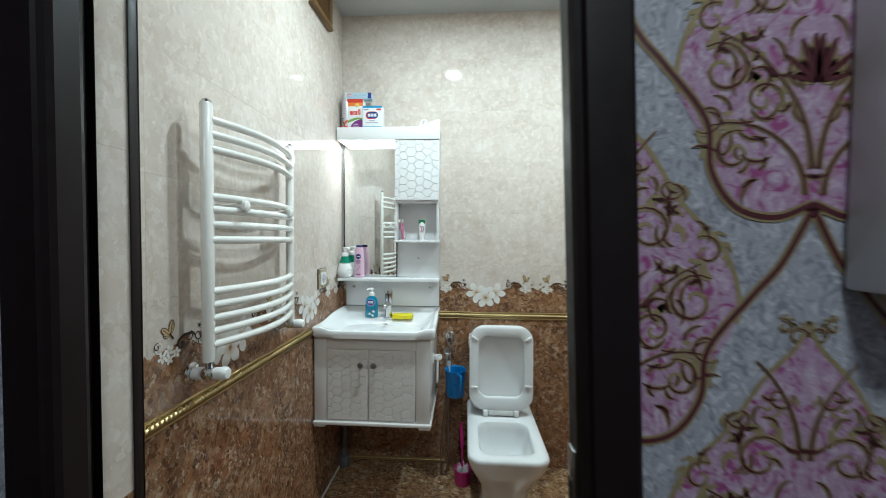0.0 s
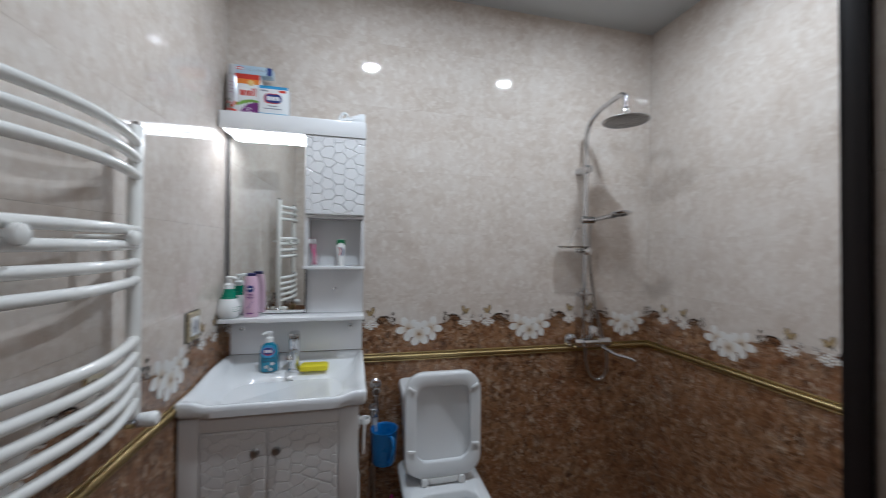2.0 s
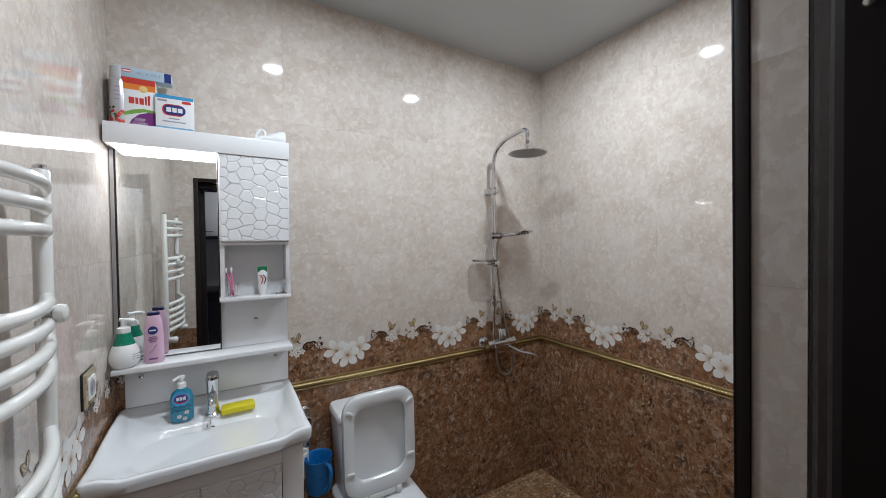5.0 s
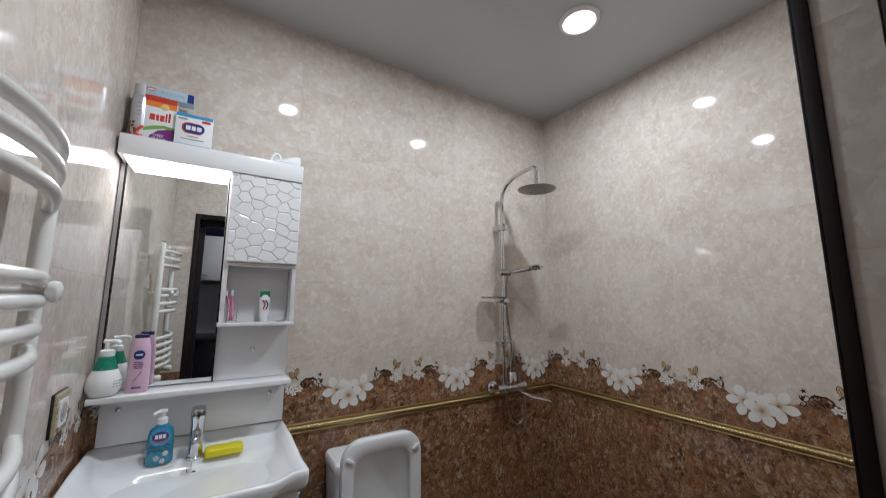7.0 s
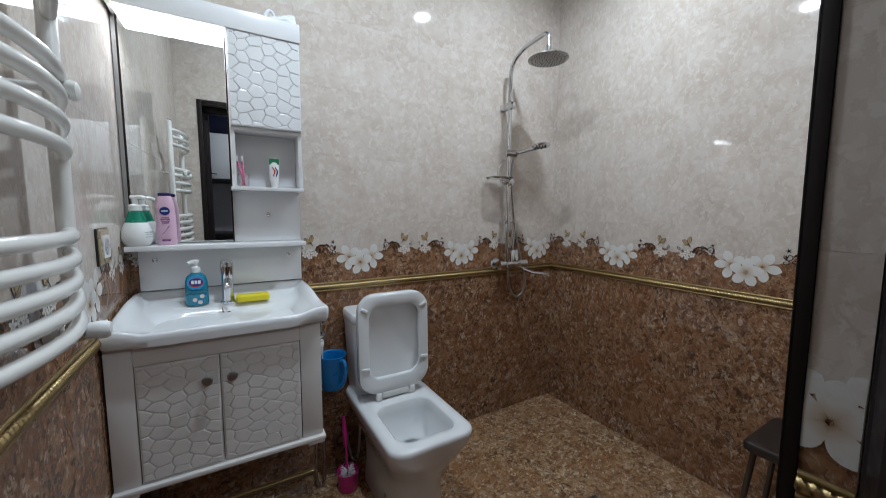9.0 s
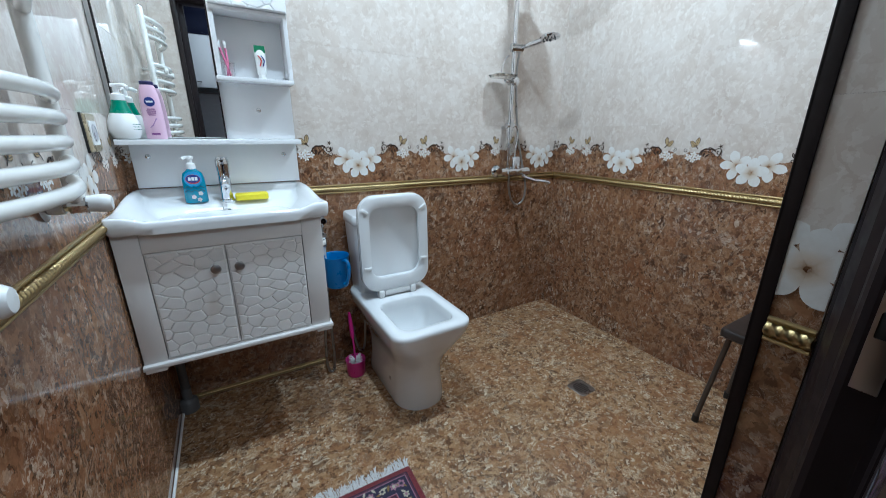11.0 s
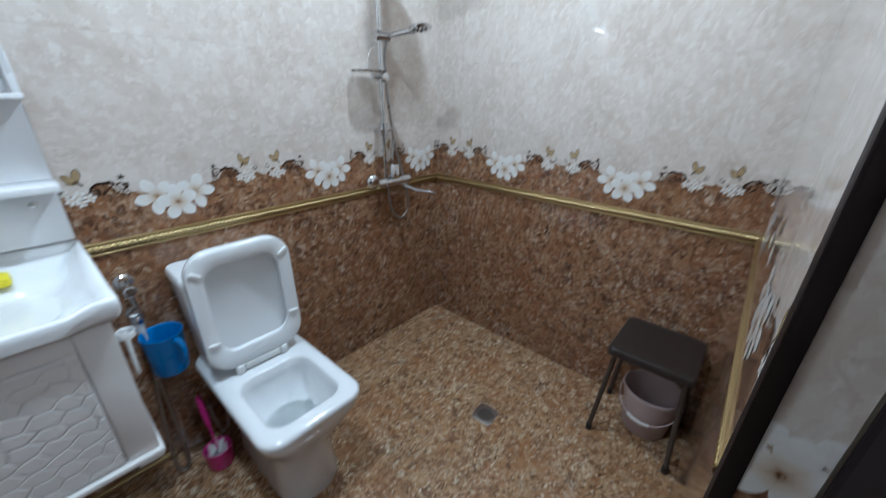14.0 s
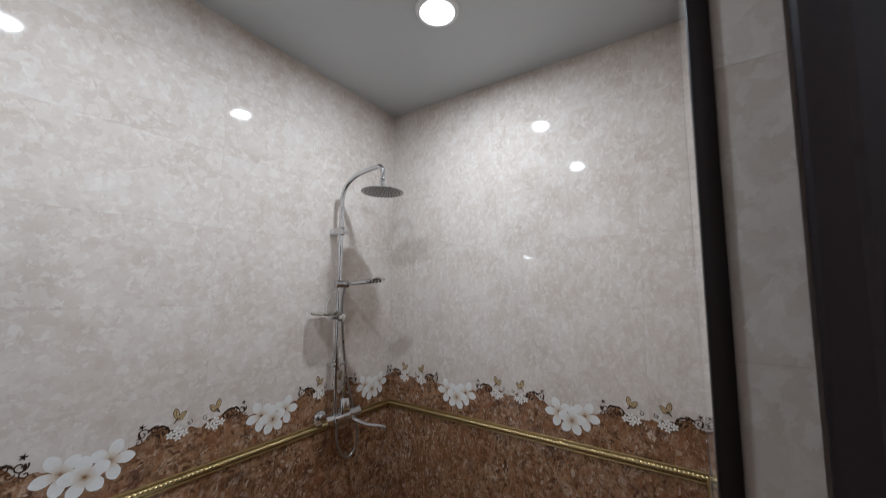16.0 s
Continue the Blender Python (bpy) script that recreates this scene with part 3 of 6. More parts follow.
# ---- toilet ----
toilet = thing("toilet", (0.127, 1.8, 0), "white close-coupled toilet with lid and seat raised", "toilet")
bm = mesh()
CX = 0.127
loft(bm, [
    rrect(CX - 0.112, CX + 0.112, 1.535, 2.03, 0.0, 0.105),
    rrect(CX - 0.112, CX + 0.112, 1.535, 2.03, 0.02, 0.105),
    rrect(CX - 0.105, CX + 0.105, 1.545, 2.02, 0.10, 0.10),
    rrect(CX - 0.106, CX + 0.106, 1.545, 2.02, 0.18, 0.10),
    rrect(CX - 0.118, CX + 0.118, 1.528, 2.02, 0.235, 0.09),
    rrect(CX - 0.146, CX + 0.146, 1.492, 2.03, 0.30, 0.085),
    rrect(CX - 0.166, CX + 0.166, 1.463, 2.05, 0.36, 0.07),
    rrect(CX - 0.172, CX + 0.172, 1.455, 2.06, 0.395, 0.062),
    rrect(CX - 0.172, CX + 0.172, 1.455, 2.06, 0.408, 0.062),
    rrect(CX - 0.165, CX + 0.165, 1.462, 2.055, 0.416, 0.058),
    rrect(CX - 0.125, CX + 0.125, 1.505, 1.790, 0.416, 0.055),
    rrect(CX - 0.118, CX + 0.118, 1.513, 1.782, 0.409, 0.052),
    rrect(CX - 0.122, CX + 0.122, 1.509, 1.786, 0.37, 0.055),
    rrect(CX - 0.112, CX + 0.112, 1.522, 1.776, 0.31, 0.06),
    rrect(CX - 0.075, CX + 0.075, 1.565, 1.745, 0.25, 0.06),
    rrect(CX - 0.045, CX + 0.045, 1.60, 1.70, 0.235, 0.04),
])
part("bowl", bm, CERAMIC, toilet, angle=1.2)
bm = mesh()
lathe(bm, [(0.0, 0.262), (0.094, 0.262)], at=(CX, 1.655, 0), seg=24, cap=False)
part("water", bm, clear("water", (0.9, 0.95, 0.95), 0.0, 1.33), toilet)
bm = mesh()
loft(bm, [rrect(CX - 0.146, CX + 0.146, 1.915, 2.075, 0.412, 0.03), rrect(CX - 0.152, CX + 0.152, 1.91, 2.078, 0.57, 0.03), rrect(CX - 0.160, CX + 0.160, 1.905, 2.082, 0.730, 0.03), rrect(CX - 0.160, CX + 0.160, 1.905, 2.082, 0.740, 0.03)])
part("cistern", bm, CERAMIC, toilet, angle=1.0)
bm = mesh()
loft(bm, [rrect(CX - 0.162, CX + 0.162, 1.902, 2.084, 0.741, 0.03), rrect(CX - 0.167, CX + 0.167, 1.897, 2.084, 0.746, 0.034), rrect(CX - 0.167, CX + 0.167, 1.897, 2.084, 0.774, 0.034), rrect(CX - 0.161, CX + 0.161, 1.904, 2.080, 0.783, 0.03)])
lid_c = part("cistern_lid", bm, CERAMIC, toilet, angle=0.9)
bm = mesh()
lathe(bm, [(0.022, 0.781), (0.022, 0.788), (0.018, 0.791)], at=(CX, 1.99, 0))
part("flush_button", bm, CHROME, toilet)


def upright(loop, lean, y):
    """Turn a loop drawn in x and height (as y) upright at depth y, leaning back."""
    return [Vector((p.x, y + p.z + (p.y - 0.45) * lean, p.y)) for p in loop]


LEAN_BACK = 0.035
bm = mesh()
loft(bm, [upright(rrect(CX - 0.155, CX + 0.155, 0.458, 0.873, 0.0, 0.075), LEAN_BACK, 1.862),
          upright(rrect(CX - 0.162, CX + 0.162, 0.452, 0.879, -0.006, 0.078), LEAN_BACK, 1.862),
          upright(rrect(CX - 0.162, CX + 0.162, 0.452, 0.879, -0.016, 0.078), LEAN_BACK, 1.862),
          upright(rrect(CX - 0.150, CX + 0.150, 0.464, 0.867, -0.017, 0.07), LEAN_BACK, 1.862),
          upright(rrect(CX - 0.140, CX + 0.140, 0.474, 0.857, -0.006, 0.062), LEAN_BACK, 1.862)])
part("lid", bm, CERAMIC, toilet, angle=1.0)
bm = mesh()
ring = [(0.160, 0.452, 0.877, -0.018, 0.078), (0.163, 0.449, 0.880, -0.023, 0.08), (0.161, 0.451, 0.878, -0.032, 0.078), (0.150, 0.462, 0.867, -0.036, 0.07), (0.124, 0.508, 0.830, -0.034, 0.056), (0.116, 0.516, 0.822, -0.029, 0.050), (0.116, 0.516, 0.822, -0.018, 0.050)]
loft(bm, [upright(rrect(CX - w, CX + w, a, b, d, r), LEAN_BACK, 1.862) for w, a, b, d, r in ring], False, False)
seat = part("seat", bm, CERAMIC, toilet, angle=1.0)
for sx, zz, tilt in ((-1, 0.815, 35), (1, 0.815, -35), (-1, 0.565, 4), (1, 0.575, 4)):
    bm = mesh()
    box(bm, -0.017, 0.017, -0.008, 0.0, -0.007, 0.007, 0.003)
    bmesh.ops.transform(bm, verts=bm.verts, matrix=Matrix.Translation((CX + sx * 0.136, 1.828 + (zz - 0.45) * LEAN_BACK, zz)) @ Matrix.Rotation(radians(tilt), 4, "Y"))
    part("bumper", bm, PLASTIC, seat)
for sx in (-1, 1):
    bm = mesh()
    box(bm, CX + sx * 0.078 - 0.014, CX + sx * 0.078 + 0.014, 1.822, 1.858, 0.416, 0.452, 0.008, 3)
    part("hinge", bm, PLASTIC, toilet)
bm = mesh()
box(bm, CX - 0.062, CX + 0.062, 1.826, 1.846, 0.424, 0.449, 0.004)
part("hinge_bar", bm, PLASTIC, toilet)
bm = mesh()
lathe(bm, [(0.010, 0), (0.009, 0.004), (0.004, 0.006)], m=axis((CX - 0.1045, 1.70, 0.085), (CX - 0.2, 1.70, 0.085)), seg=14)
part("fixing_cap", bm, STEEL, toilet)
bm = mesh()
rod(bm, (-0.03, B - 0.001, 0.17), (-0.03, 2.05, 0.17), 0.011)
tube(bm, [(-0.03, 2.055, 0.17), (-0.032, 2.03, 0.13), (-0.02, 2.0, 0.075), (0.0, 1.985, 0.10), (0.012, 1.99, 0.22), (0.02, 2.0, 0.38), (0.03, 2.0, 0.415)], 0.006, 10, 6)
part("supply_hose", bm, STEEL, toilet, "braided steel supply hose")

# ---- washbasin vanity ----
V0, V1, VF = -0.777, -0.222, 1.662
vanity = thing("vanity_cabinet", (-0.51, 1.9, 0.44), "white wall-hung vanity cabinet with two embossed doors", "cabinet")


def hex_pads(owner, x0, x1, z0, z1, y, cell, rise, seed, wide=1.25, mat=WHITE):
    """Raised irregular hexagon pads that fill a rectangle, facing -y."""
    rng = random.Random(seed)
    jit = {}

    def corner(px, pz):
        key = (round(px * 900), round(pz * 900))
        if key not in jit:
            jit[key] = (rng.uniform(-1, 1) * cell * 0.16, rng.uniform(-1, 1) * cell * 0.14)
        return px + jit[key][0], pz + jit[key][1]

    def clip(poly, fn):
        out = []
        for a, b in zip(poly, poly[1:] + poly[:1]):
            ia, ib = fn(a), fn(b)
            if ia >= 0:
                out.append(a)
            if ia * ib < 0:
                s = ia / (ia - ib)
                out.append((a[0] + (b[0] - a[0]) * s, a[1] + (b[1] - a[1]) * s))
        return out
    rad = cell / 2
    dx, dz = rad * 1.5 * wide, rad * math.sqrt(3)
    for i in range(-1, int((x1 - x0) / dx) + 3):
        for j in range(-1, int((z1 - z0) / dz) + 3):
            cx, cz = x0 + i * dx, z0 + j * dz + (dz / 2 if i % 2 else 0)
            poly = [corner(cx + rad * wide * math.cos(math.tau * k / 6), cz + rad * math.sin(math.tau * k / 6)) for k in range(6)]
            for fn in (lambda p: p[0] - x0, lambda p: x1 - p[0], lambda p: p[1] - z0, lambda p: z1 - p[1]):
                poly = clip(poly, fn) if poly else poly
            if len(poly) < 3:
                continue
            mx, mz = sum(p[0] for p in poly) / len(poly), sum(p[1] for p in poly) / len(poly)
            size = min(math.hypot(p[0] - mx, p[1] - mz) for p in poly)
            if size < 0.006:
                continue

            def ringed(inset, yy):
                s = 1 - inset / max(size, 0.008)
                return [Vector((mx + (p[0] - mx) * s, yy, mz + (p[1] - mz) * s)) for p in poly]
            bm = mesh()
            loft(bm, [ringed(0.0006, y), ringed(0.0017, y - rise * 0.8), ringed(0.0036, y - rise)], False, True)
            part("relief_panel", bm, mat, owner, smooth=False)


bm = mesh()
box(bm, V0, V1, VF + 0.018, 2.082, 0.452, 0.855, 0.002)
part("body", bm, VANITY, vanity)
bm = mesh()
for a, b, c, d in ((V0, V0 + 0.060, 0.452, 0.855), (V1 - 0.066, V1, 0.452, 0.855), (V0 + 0.0602, V1 - 0.0662, 0.797, 0.855), (V0 + 0.0602, V1 - 0.0662, 0.452, 0.456)):
    box(bm, a, b, VF, VF + 0.0178, c, d, 0.002)
part("face_frame", bm, VANITY, vanity)
bm = mesh()
box(bm, V0 - 0.004, V1 + 0.008, 1.648, 2.082, 0.436, 0.4515, 0.004)
for x in (V0 + 0.0, V1 - 0.052):
    box(bm, x, x + 0.055, 1.652, 1.70, 0.424, 0.4358, 0.004)
part("plinth", bm, VANITY, vanity)
MID = -0.516
for x0, x1, sd, hx in ((V0 + 0.062, MID - 0.001, 3, MID - 0.033), (MID + 0.001, V1 - 0.068, 8, MID + 0.031)):
    bm = mesh()
    box(bm, x0, x1, VF + 0.001, VF + 0.0176, 0.458, 0.795, 0.0015)
    door = part("door", bm, VANITY, vanity, "white door with raised honeycomb relief", angle=0.5)
    hex_pads(door, x0 + 0.003, x1 - 0.003, 0.461, 0.792, VF + 0.0012, 0.044, 0.0033, sd, 1.35, VANITY)
    bm = mesh()
    lathe(bm, [(0.006, 0), (0.006, 0.010), (0.0125, 0.014), (0.0145, 0.019), (0.0125, 0.024), (0.006, 0.026)], m=axis((hx, VF - 0.001, 0.728), (hx, 1.0, 0.728)), seg=20)
    part("knob", bm, STEEL, door, "round grey metal knob")

basin = thing("washbasin", (-0.51, 1.9, 0.845), "white ceramic washbasin set on the vanity cabinet", "washbasin")
bm = mesh()
X0, X1, Y0, Y1 = -0.781, -0.196, 1.636, 2.082


def dense(loop, n=24):
    """Points along the four straight sides of a rounded rectangle."""
    out = []
    q = len(loop) // 4
    for k in range(4):
        side = loop[k * q:(k + 1) * q]
        nxt = loop[((k + 1) * q) % len(loop)]
        out += side + [side[-1].lerp(nxt, j / n) for j in range(1, n)]
    return out


def ease(x):
    x = max(0.0, min(1.0, x))
    return x * x * (3 - 2 * x)


def basin_loop(inset, z, bow=0.0):
    return dense(rrect(X0 + inset, X1 - inset, Y0 + inset, Y1 - inset * 0.4, z, 0.014 if inset < 0.03 else 0.07, 8))


outer = []
for inset, z in ((0.012, 0.8555), (0.005, 0.858), (0.001, 0.866), (0.0, 0.884), (0.0005, 0.897), (0.004, 0.9015), (0.010, 0.9025), (0.020, 0.9005)):
    outer.append(basin_loop(inset, z))
ins = [((0.034, 0.034, 0.032, 0.040), 0.888, 0.03), ((0.045, 0.045, 0.040, 0.110), 0.880, 0.06), ((0.062, 0.062, 0.052, 0.125), 0.872, 0.07), ((0.085, 0.085, 0.072, 0.150), 0.858, 0.08), ((0.115, 0.115, 0.10, 0.175), 0.825, 0.08), ((0.17, 0.17, 0.15, 0.20), 0.795, 0.08), ((0.26, 0.26, 0.19, 0.21), 0.788, 0.03)]
for (a, b, c, d), z, r in ins:
    outer.append(dense(rrect(X0 + a, X1 - b, Y0 + c, Y1 - d, z, r, 8)))
loft(bm, outer)
# raised wings at both ends and a low upstand behind
for v in bm.verts:
    e = max(0.0, min(v.co.x - X0, X1 - v.co.x, 2.082 - v.co.y))
    k = max(0.0, min(1.0, (v.co.y - 1.67) / 0.3))
    if v.co.z > 0.87 and e < 0.05:
        v.co.z += 0.028 * (1 - e / 0.05) ** 0.7 * k * k * (3 - 2 * k)
    # the front lip dips between two flat corner wings
    if v.co.z > 0.865:
        near = ease((1.765 - v.co.y) / 0.10)
        v.co.z += near * (0.005 - 0.0165 * ease((min(v.co.x - X0, X1 - v.co.x) - 0.035) / 0.06))
    if v.co.x > -0.5:
        v.co.x -= 0.008 * k
    else:
        v.co.x += 0.008 * k
part("bowl", bm, CERAMIC, basin, angle=1.3)
bm = mesh()
OV = axis((-0.487, 1.9265, 0.8515), (-0.487, 1.1265, 1.4515))
lathe(bm, [(0.0135, -0.004), (0.0135, 0.0015), (0.012, 0.003), (0.0095, 0.003), (0.0085, 0.001), (0.0085, -0.004)], m=OV, seg=24, cap=False)
ring_ob = part("overflow_ring", bm, PLASTIC, basin, "white overflow ring")
# flat dark disc paints the shade of the open overflow
bm = mesh()
lathe(bm, [(0.0, 0.0004), (0.0086, 0.0004)], m=OV, seg=20, cap=False)
part("overflow_hole_shade", bm, plain("overflow_shade_dark", (0.02, 0.02, 0.02), 0.6), ring_ob)
bm = mesh()
for k in range(3):
    a = math.tau * k / 3 + 0.5
    rod(bm, OV @ Vector((0, 0, 0.0015)), OV @ Vector((0.0088 * math.cos(a), 0.0088 * math.sin(a), 0.0015)), 0.0015, 6)
part("overflow_spokes", bm, PLASTIC, ring_ob)
bm = mesh()
lathe(bm, [(0.024, 0.7886), (0.024, 0.7925), (0.018, 0.794), (0.006, 0.793)], at=(-0.50, 1.85, 0))
part("drain_plug", bm, CHROME, basin)

# ---- mirror cabinet ----
C0, C1, CM = -0.767, -0.208, -0.452
cabinet = thing("mirror_cabinet", (-0.495, 2.03, 0.90), "white mirror cabinet with light strip, shelves and embossed door", "cabinet")
bm = mesh()
box(bm, C0 + 0.012, C1 - 0.002, 2.066, 2.083, 0.9335, 1.0845, 0.0015)
part("splash_panel", bm, WHITE, cabinet)
for x in (-0.708, -0.262):
    bm = mesh()
    lathe(bm, [(0.0085, 0), (0.0085, 0.003), (0.006, 0.006), (0.002, 0.007)], m=axis((x, 2.0665, 1.043), (x, 1.0, 1.043)), seg=16)
    part("screw_cap", bm, CHROME, cabinet)
bm = mesh()
box(bm, C0 - 0.006, C1 + 0.004, 1.968, 2.083, 1.085, 1.1025, 0.002)
part("shelf", bm, WHITE, cabinet)
bm = mesh()
box(bm, C0 - 0.0145, C1, 2.074, 2.083, 1.103, 1.864, 0.001)
part("back_panel", bm, WHITE, cabinet)
bm = mesh()
box(bm, C0 + 0.004, CM - 0.0066, 2.0625, 2.0655, 1.108, 1.862, 0.001)
bmesh.ops.transform(bm, verts=bm.verts, matrix=Matrix.Translation((-0.62, 2.064, 1.49)) @ Matrix.Rotation(radians(-0.75), 4, "Z") @ Matrix.Rotation(radians(0.5), 4, "X") @ Matrix.Translation((0.62, -2.064, -1.49)))
part("mirror", bm, MIRROR, cabinet, "clear mirror pane", angle=0.3)
bm = mesh()
box(bm, C0, C0 + 0.0022, 2.058, 2.0738, 1.104, 1.863)
box(bm, CM - 0.0062, CM - 0.0028, 2.058, 2.0738, 1.104, 1.863)
part("mirror_edging", bm, EDGE, cabinet, "dark mirror edging", smooth=False)
bm = mesh()
box(bm, CM - 0.0025, CM + 0.0125, 1.985, 2.0738, 1.315, 1.864, 0.001)
box(bm, C1 - 0.014, C1, 1.985, 2.0738, 1.315, 1.864, 0.001)
part("side", bm, WHITE, cabinet)
for z0, z1, dx in ((1.302, 1.3148, 0.004), (1.520, 1.532, 0.0)):
    bm = mesh()
    box(bm, CM - 0.0025 - dx, C1 + dx, 1.982, 2.0738, z0, z1, 0.0015)
    part("inner_shelf", bm, WHITE, cabinet)
for x in (CM - 0.002, C1 - 0.010):
    bm = mesh()
    loft(bm, [[Vector((x + o, y, z)) for y, z in ((1.984, 1.315), (1.984, 1.345), (1.987, 1.375), (1.994, 1.40), (1.999, 1.40), (1.999, 1.315))] for o in (0, 0.012)])
    part("shelf_cheek", bm, WHITE, cabinet)
bm = mesh()
box(bm, CM, C1 - 0.0005, 1.970, 1.9845, 1.533, 1.864, 0.0015)
door = part("door", bm, WHITE, cabinet, "white door with raised honeycomb relief", angle=0.5)
hex_pads(door, CM + 0.002, C1 - 0.0025, 1.535, 1.862, 1.9702, 0.050, 0.0034, 21, 1.2)
bm = mesh()
box(bm, C0 - 0.008, C1 + 0.002, 1.962, 2.083, 1.8645, 1.934, 0.003)
part("top_board", bm, WHITE, cabinet)
bm = mesh()
box(bm, C0 + 0.008, CM - 0.006, 1.972, 2.050, 1.8595, 1.8643, 0.001)
part("light_strip", bm, LEDSTRIP, cabinet, "lit white light strip")
bm = mesh()
lathe(bm, [(0.0085, 0), (0.0085, 0.003), (0.006, 0.006), (0.002, 0.007)], m=axis((-0.332, 2.0745, 1.210), (-0.332, 1.0, 1.210)), seg=16)
part("screw_cap", bm, CHROME, cabinet)

# ---- towel radiator ----
radiator = thing("towel_radiator", (-0.72, 1.02, 1.0), "white enamelled curved towel radiator on the tiled wall", "radiator")
RX = -0.7315
for y in (0.890, 1.336):
    bm = mesh()
    loft(bm, [[Vector((RX + 0.0135 * math.cos(a) * sc, y + 0.019 * math.sin(a) * sc, z)) for a in [math.tau * k / 20 for k in range(20)]] for z, sc in ((0.998, 0.85), (1.003, 1), (1.665, 1), (1.670, 0.85))])
    part("post", bm, ENAMEL, radiator)
    bm = mesh()
    lathe(bm, [(0.011, 1.669), (0.011, 1.677), (0.007, 1.680)], at=(RX, y, 0), seg=14)
    part("vent_plug", bm, CHROME, radiator)
for z in (1.630, 1.593, 1.554, 1.430, 1.397, 1.357, 1.317, 1.181, 1.145, 1.110, 1.075, 1.040):
    bm = mesh()
    pts = [(RX + 0.004 + 0.046 * math.sin(math.pi * k / 14), 0.896 + 0.434 * k / 14, z) for k in range(15)]
    tube(bm, pts, 0.0108, 12)
    part("rail", bm, ENAMEL, radiator)
for y in (0.980, 1.24):
    bm = mesh()
    sx = RX + 0.004 + 0.046 * math.sin(math.pi * (y - 0.896) / 0.434)
    rod(bm, (L, y, 1.412), (sx + 0.008, y, 1.412), 0.0065)
    part("bracket", bm, ENAMEL, radiator)
    bm = mesh()
    lathe(bm, [(0.006, 0), (0.014, 0.004), (0.0165, 0.010), (0.0145, 0.017), (0.007, 0.020)], m=axis((sx + 0.006, y, 1.412), (1, y, 1.412)), seg=18)
    part("bracket_knob", bm, ENAMEL, radiator)
for y, vz in ((0.890, 0.966), (1.336, 0.993)):
    bm = mesh()
    rod(bm, (RX, y, 1.012), (RX, y, vz), 0.010)
    rod(bm, (L + 0.002, y, vz), (RX + 0.022, y, vz), 0.0115)
    lathe(bm, [(0.028, 0), (0.028, 0.004), (0.016, 0.009)], m=axis((L + 0.001, y, vz), (0, y, vz)), seg=22)
    lathe(bm, [(0.0165, 0.0), (0.0165, 0.026)], m=axis((RX - 0.012, y, vz), (0, y, vz)), seg=6)
    valve = part("valve", bm, CHROME, radiator, "chrome radiator valve")
    bm = mesh()
    lathe(bm, [(0.013, 0), (0.0155, 0.004), (0.0175, 0.022), (0.0175, 0.032), (0.013, 0.039), (0.004, 0.040)], m=axis((RX + 0.010, y + 0.004, vz), (0, y + 0.03, vz - 0.007)), seg=12)
    part("valve_knob", bm, PLASTIC, valve, "white plastic knob")
bm = mesh()
rod(bm, (L + 0.011, 0.890, 0.966), (RX - 0.02, 0.890, 0.966), 0.0165)
part("pipe_sleeve", bm, PLASTIC, radiator)
bm = mesh()
rod(bm, (L + 0.011, 1.336, 0.993), (RX - 0.02, 1.336, 0.993), 0.0165)
part("pipe_sleeve", bm, PLASTIC, radiator)

# ---- shower column ----
shower = thing("shower_column", (0.93, 2.03, 0.9), "chrome shower column with rain head and hand shower", "shower")
SX, SY = 0.906, 2.025
bm = mesh()
tube(bm, [(SX, SY, 1.10), (SX, SY, 1.5), (SX, SY, 1.90), (SX, SY - 0.002, 1.99), (SX + 0.003, SY - 0.03, 2.050), (SX + 0.010, SY - 0.095, 2.090), (SX + 0.022, SY - 0.205, 2.112), (SX + 0.025, SY - 0.235, 2.108), (SX + 0.0265, SY - 0.248, 2.085), (SX + 0.0265, SY - 0.248, 2.04)], 0.0115, 14, 6)
part("riser", bm, CHROME, shower)
HX, HY = SX + 0.0265, SY - 0.248
bm = mesh()
lathe(bm, [(0.0105, 2.0550), (0.015, 2.0420), (0.016, 2.0250), (0.012, 2.0100), (0.017, 1.9980), (0.02, 1.9930)], at=(HX, HY, 0), seg=16)
part("swivel", bm, CHROME, shower)
bm = mesh()
lathe(bm, [(0.018, 1.9930), (0.094, 1.9900), (0.099, 1.9870), (0.099, 1.9840), (0.096, 1.9820), (0.0, 1.9820)], at=(HX, HY, 0), seg=48)
head_ob = part("rain_head", bm, STEEL, shower, "flat round steel rain head")
bm = mesh()
for ring_r, cnt in ((0.012, 6), (0.028, 12), (0.045, 18), (0.062, 24), (0.080, 30)):
    for k in range(cnt):
        a = math.tau * k / cnt
        lathe(bm, [(0.0026, 0), (0.002, 0.004)], m=axis((HX + ring_r * math.cos(a), HY + ring_r * math.sin(a), 1.9825), (HX + ring_r * math.cos(a), HY + ring_r * math.sin(a), 1.9)), seg=5)
tagged(part("nozzles", bm, plain("grey_rubber", (0.10, 0.10, 0.10), 0.6), head_ob), kind="stuff")
bm = mesh()
rod(bm, (SX, B - 0.001, 1.815), (SX, SY - 0.012, 1.815), 0.0215, 18)
lathe(bm, [(0.0205, 0), (0.0225, 0.006), (0.020, 0.024), (0.010, 0.029)], m=axis((SX, SY - 0.002, 1.815), (SX, 0, 1.815)), seg=18)
part("wall_bracket", bm, CHROME, shower)
bm = mesh()
rod(bm, (SX - 0.022, SY, 1.556), (SX + 0.040, SY - 0.016, 1.556), 0.0200, 18)
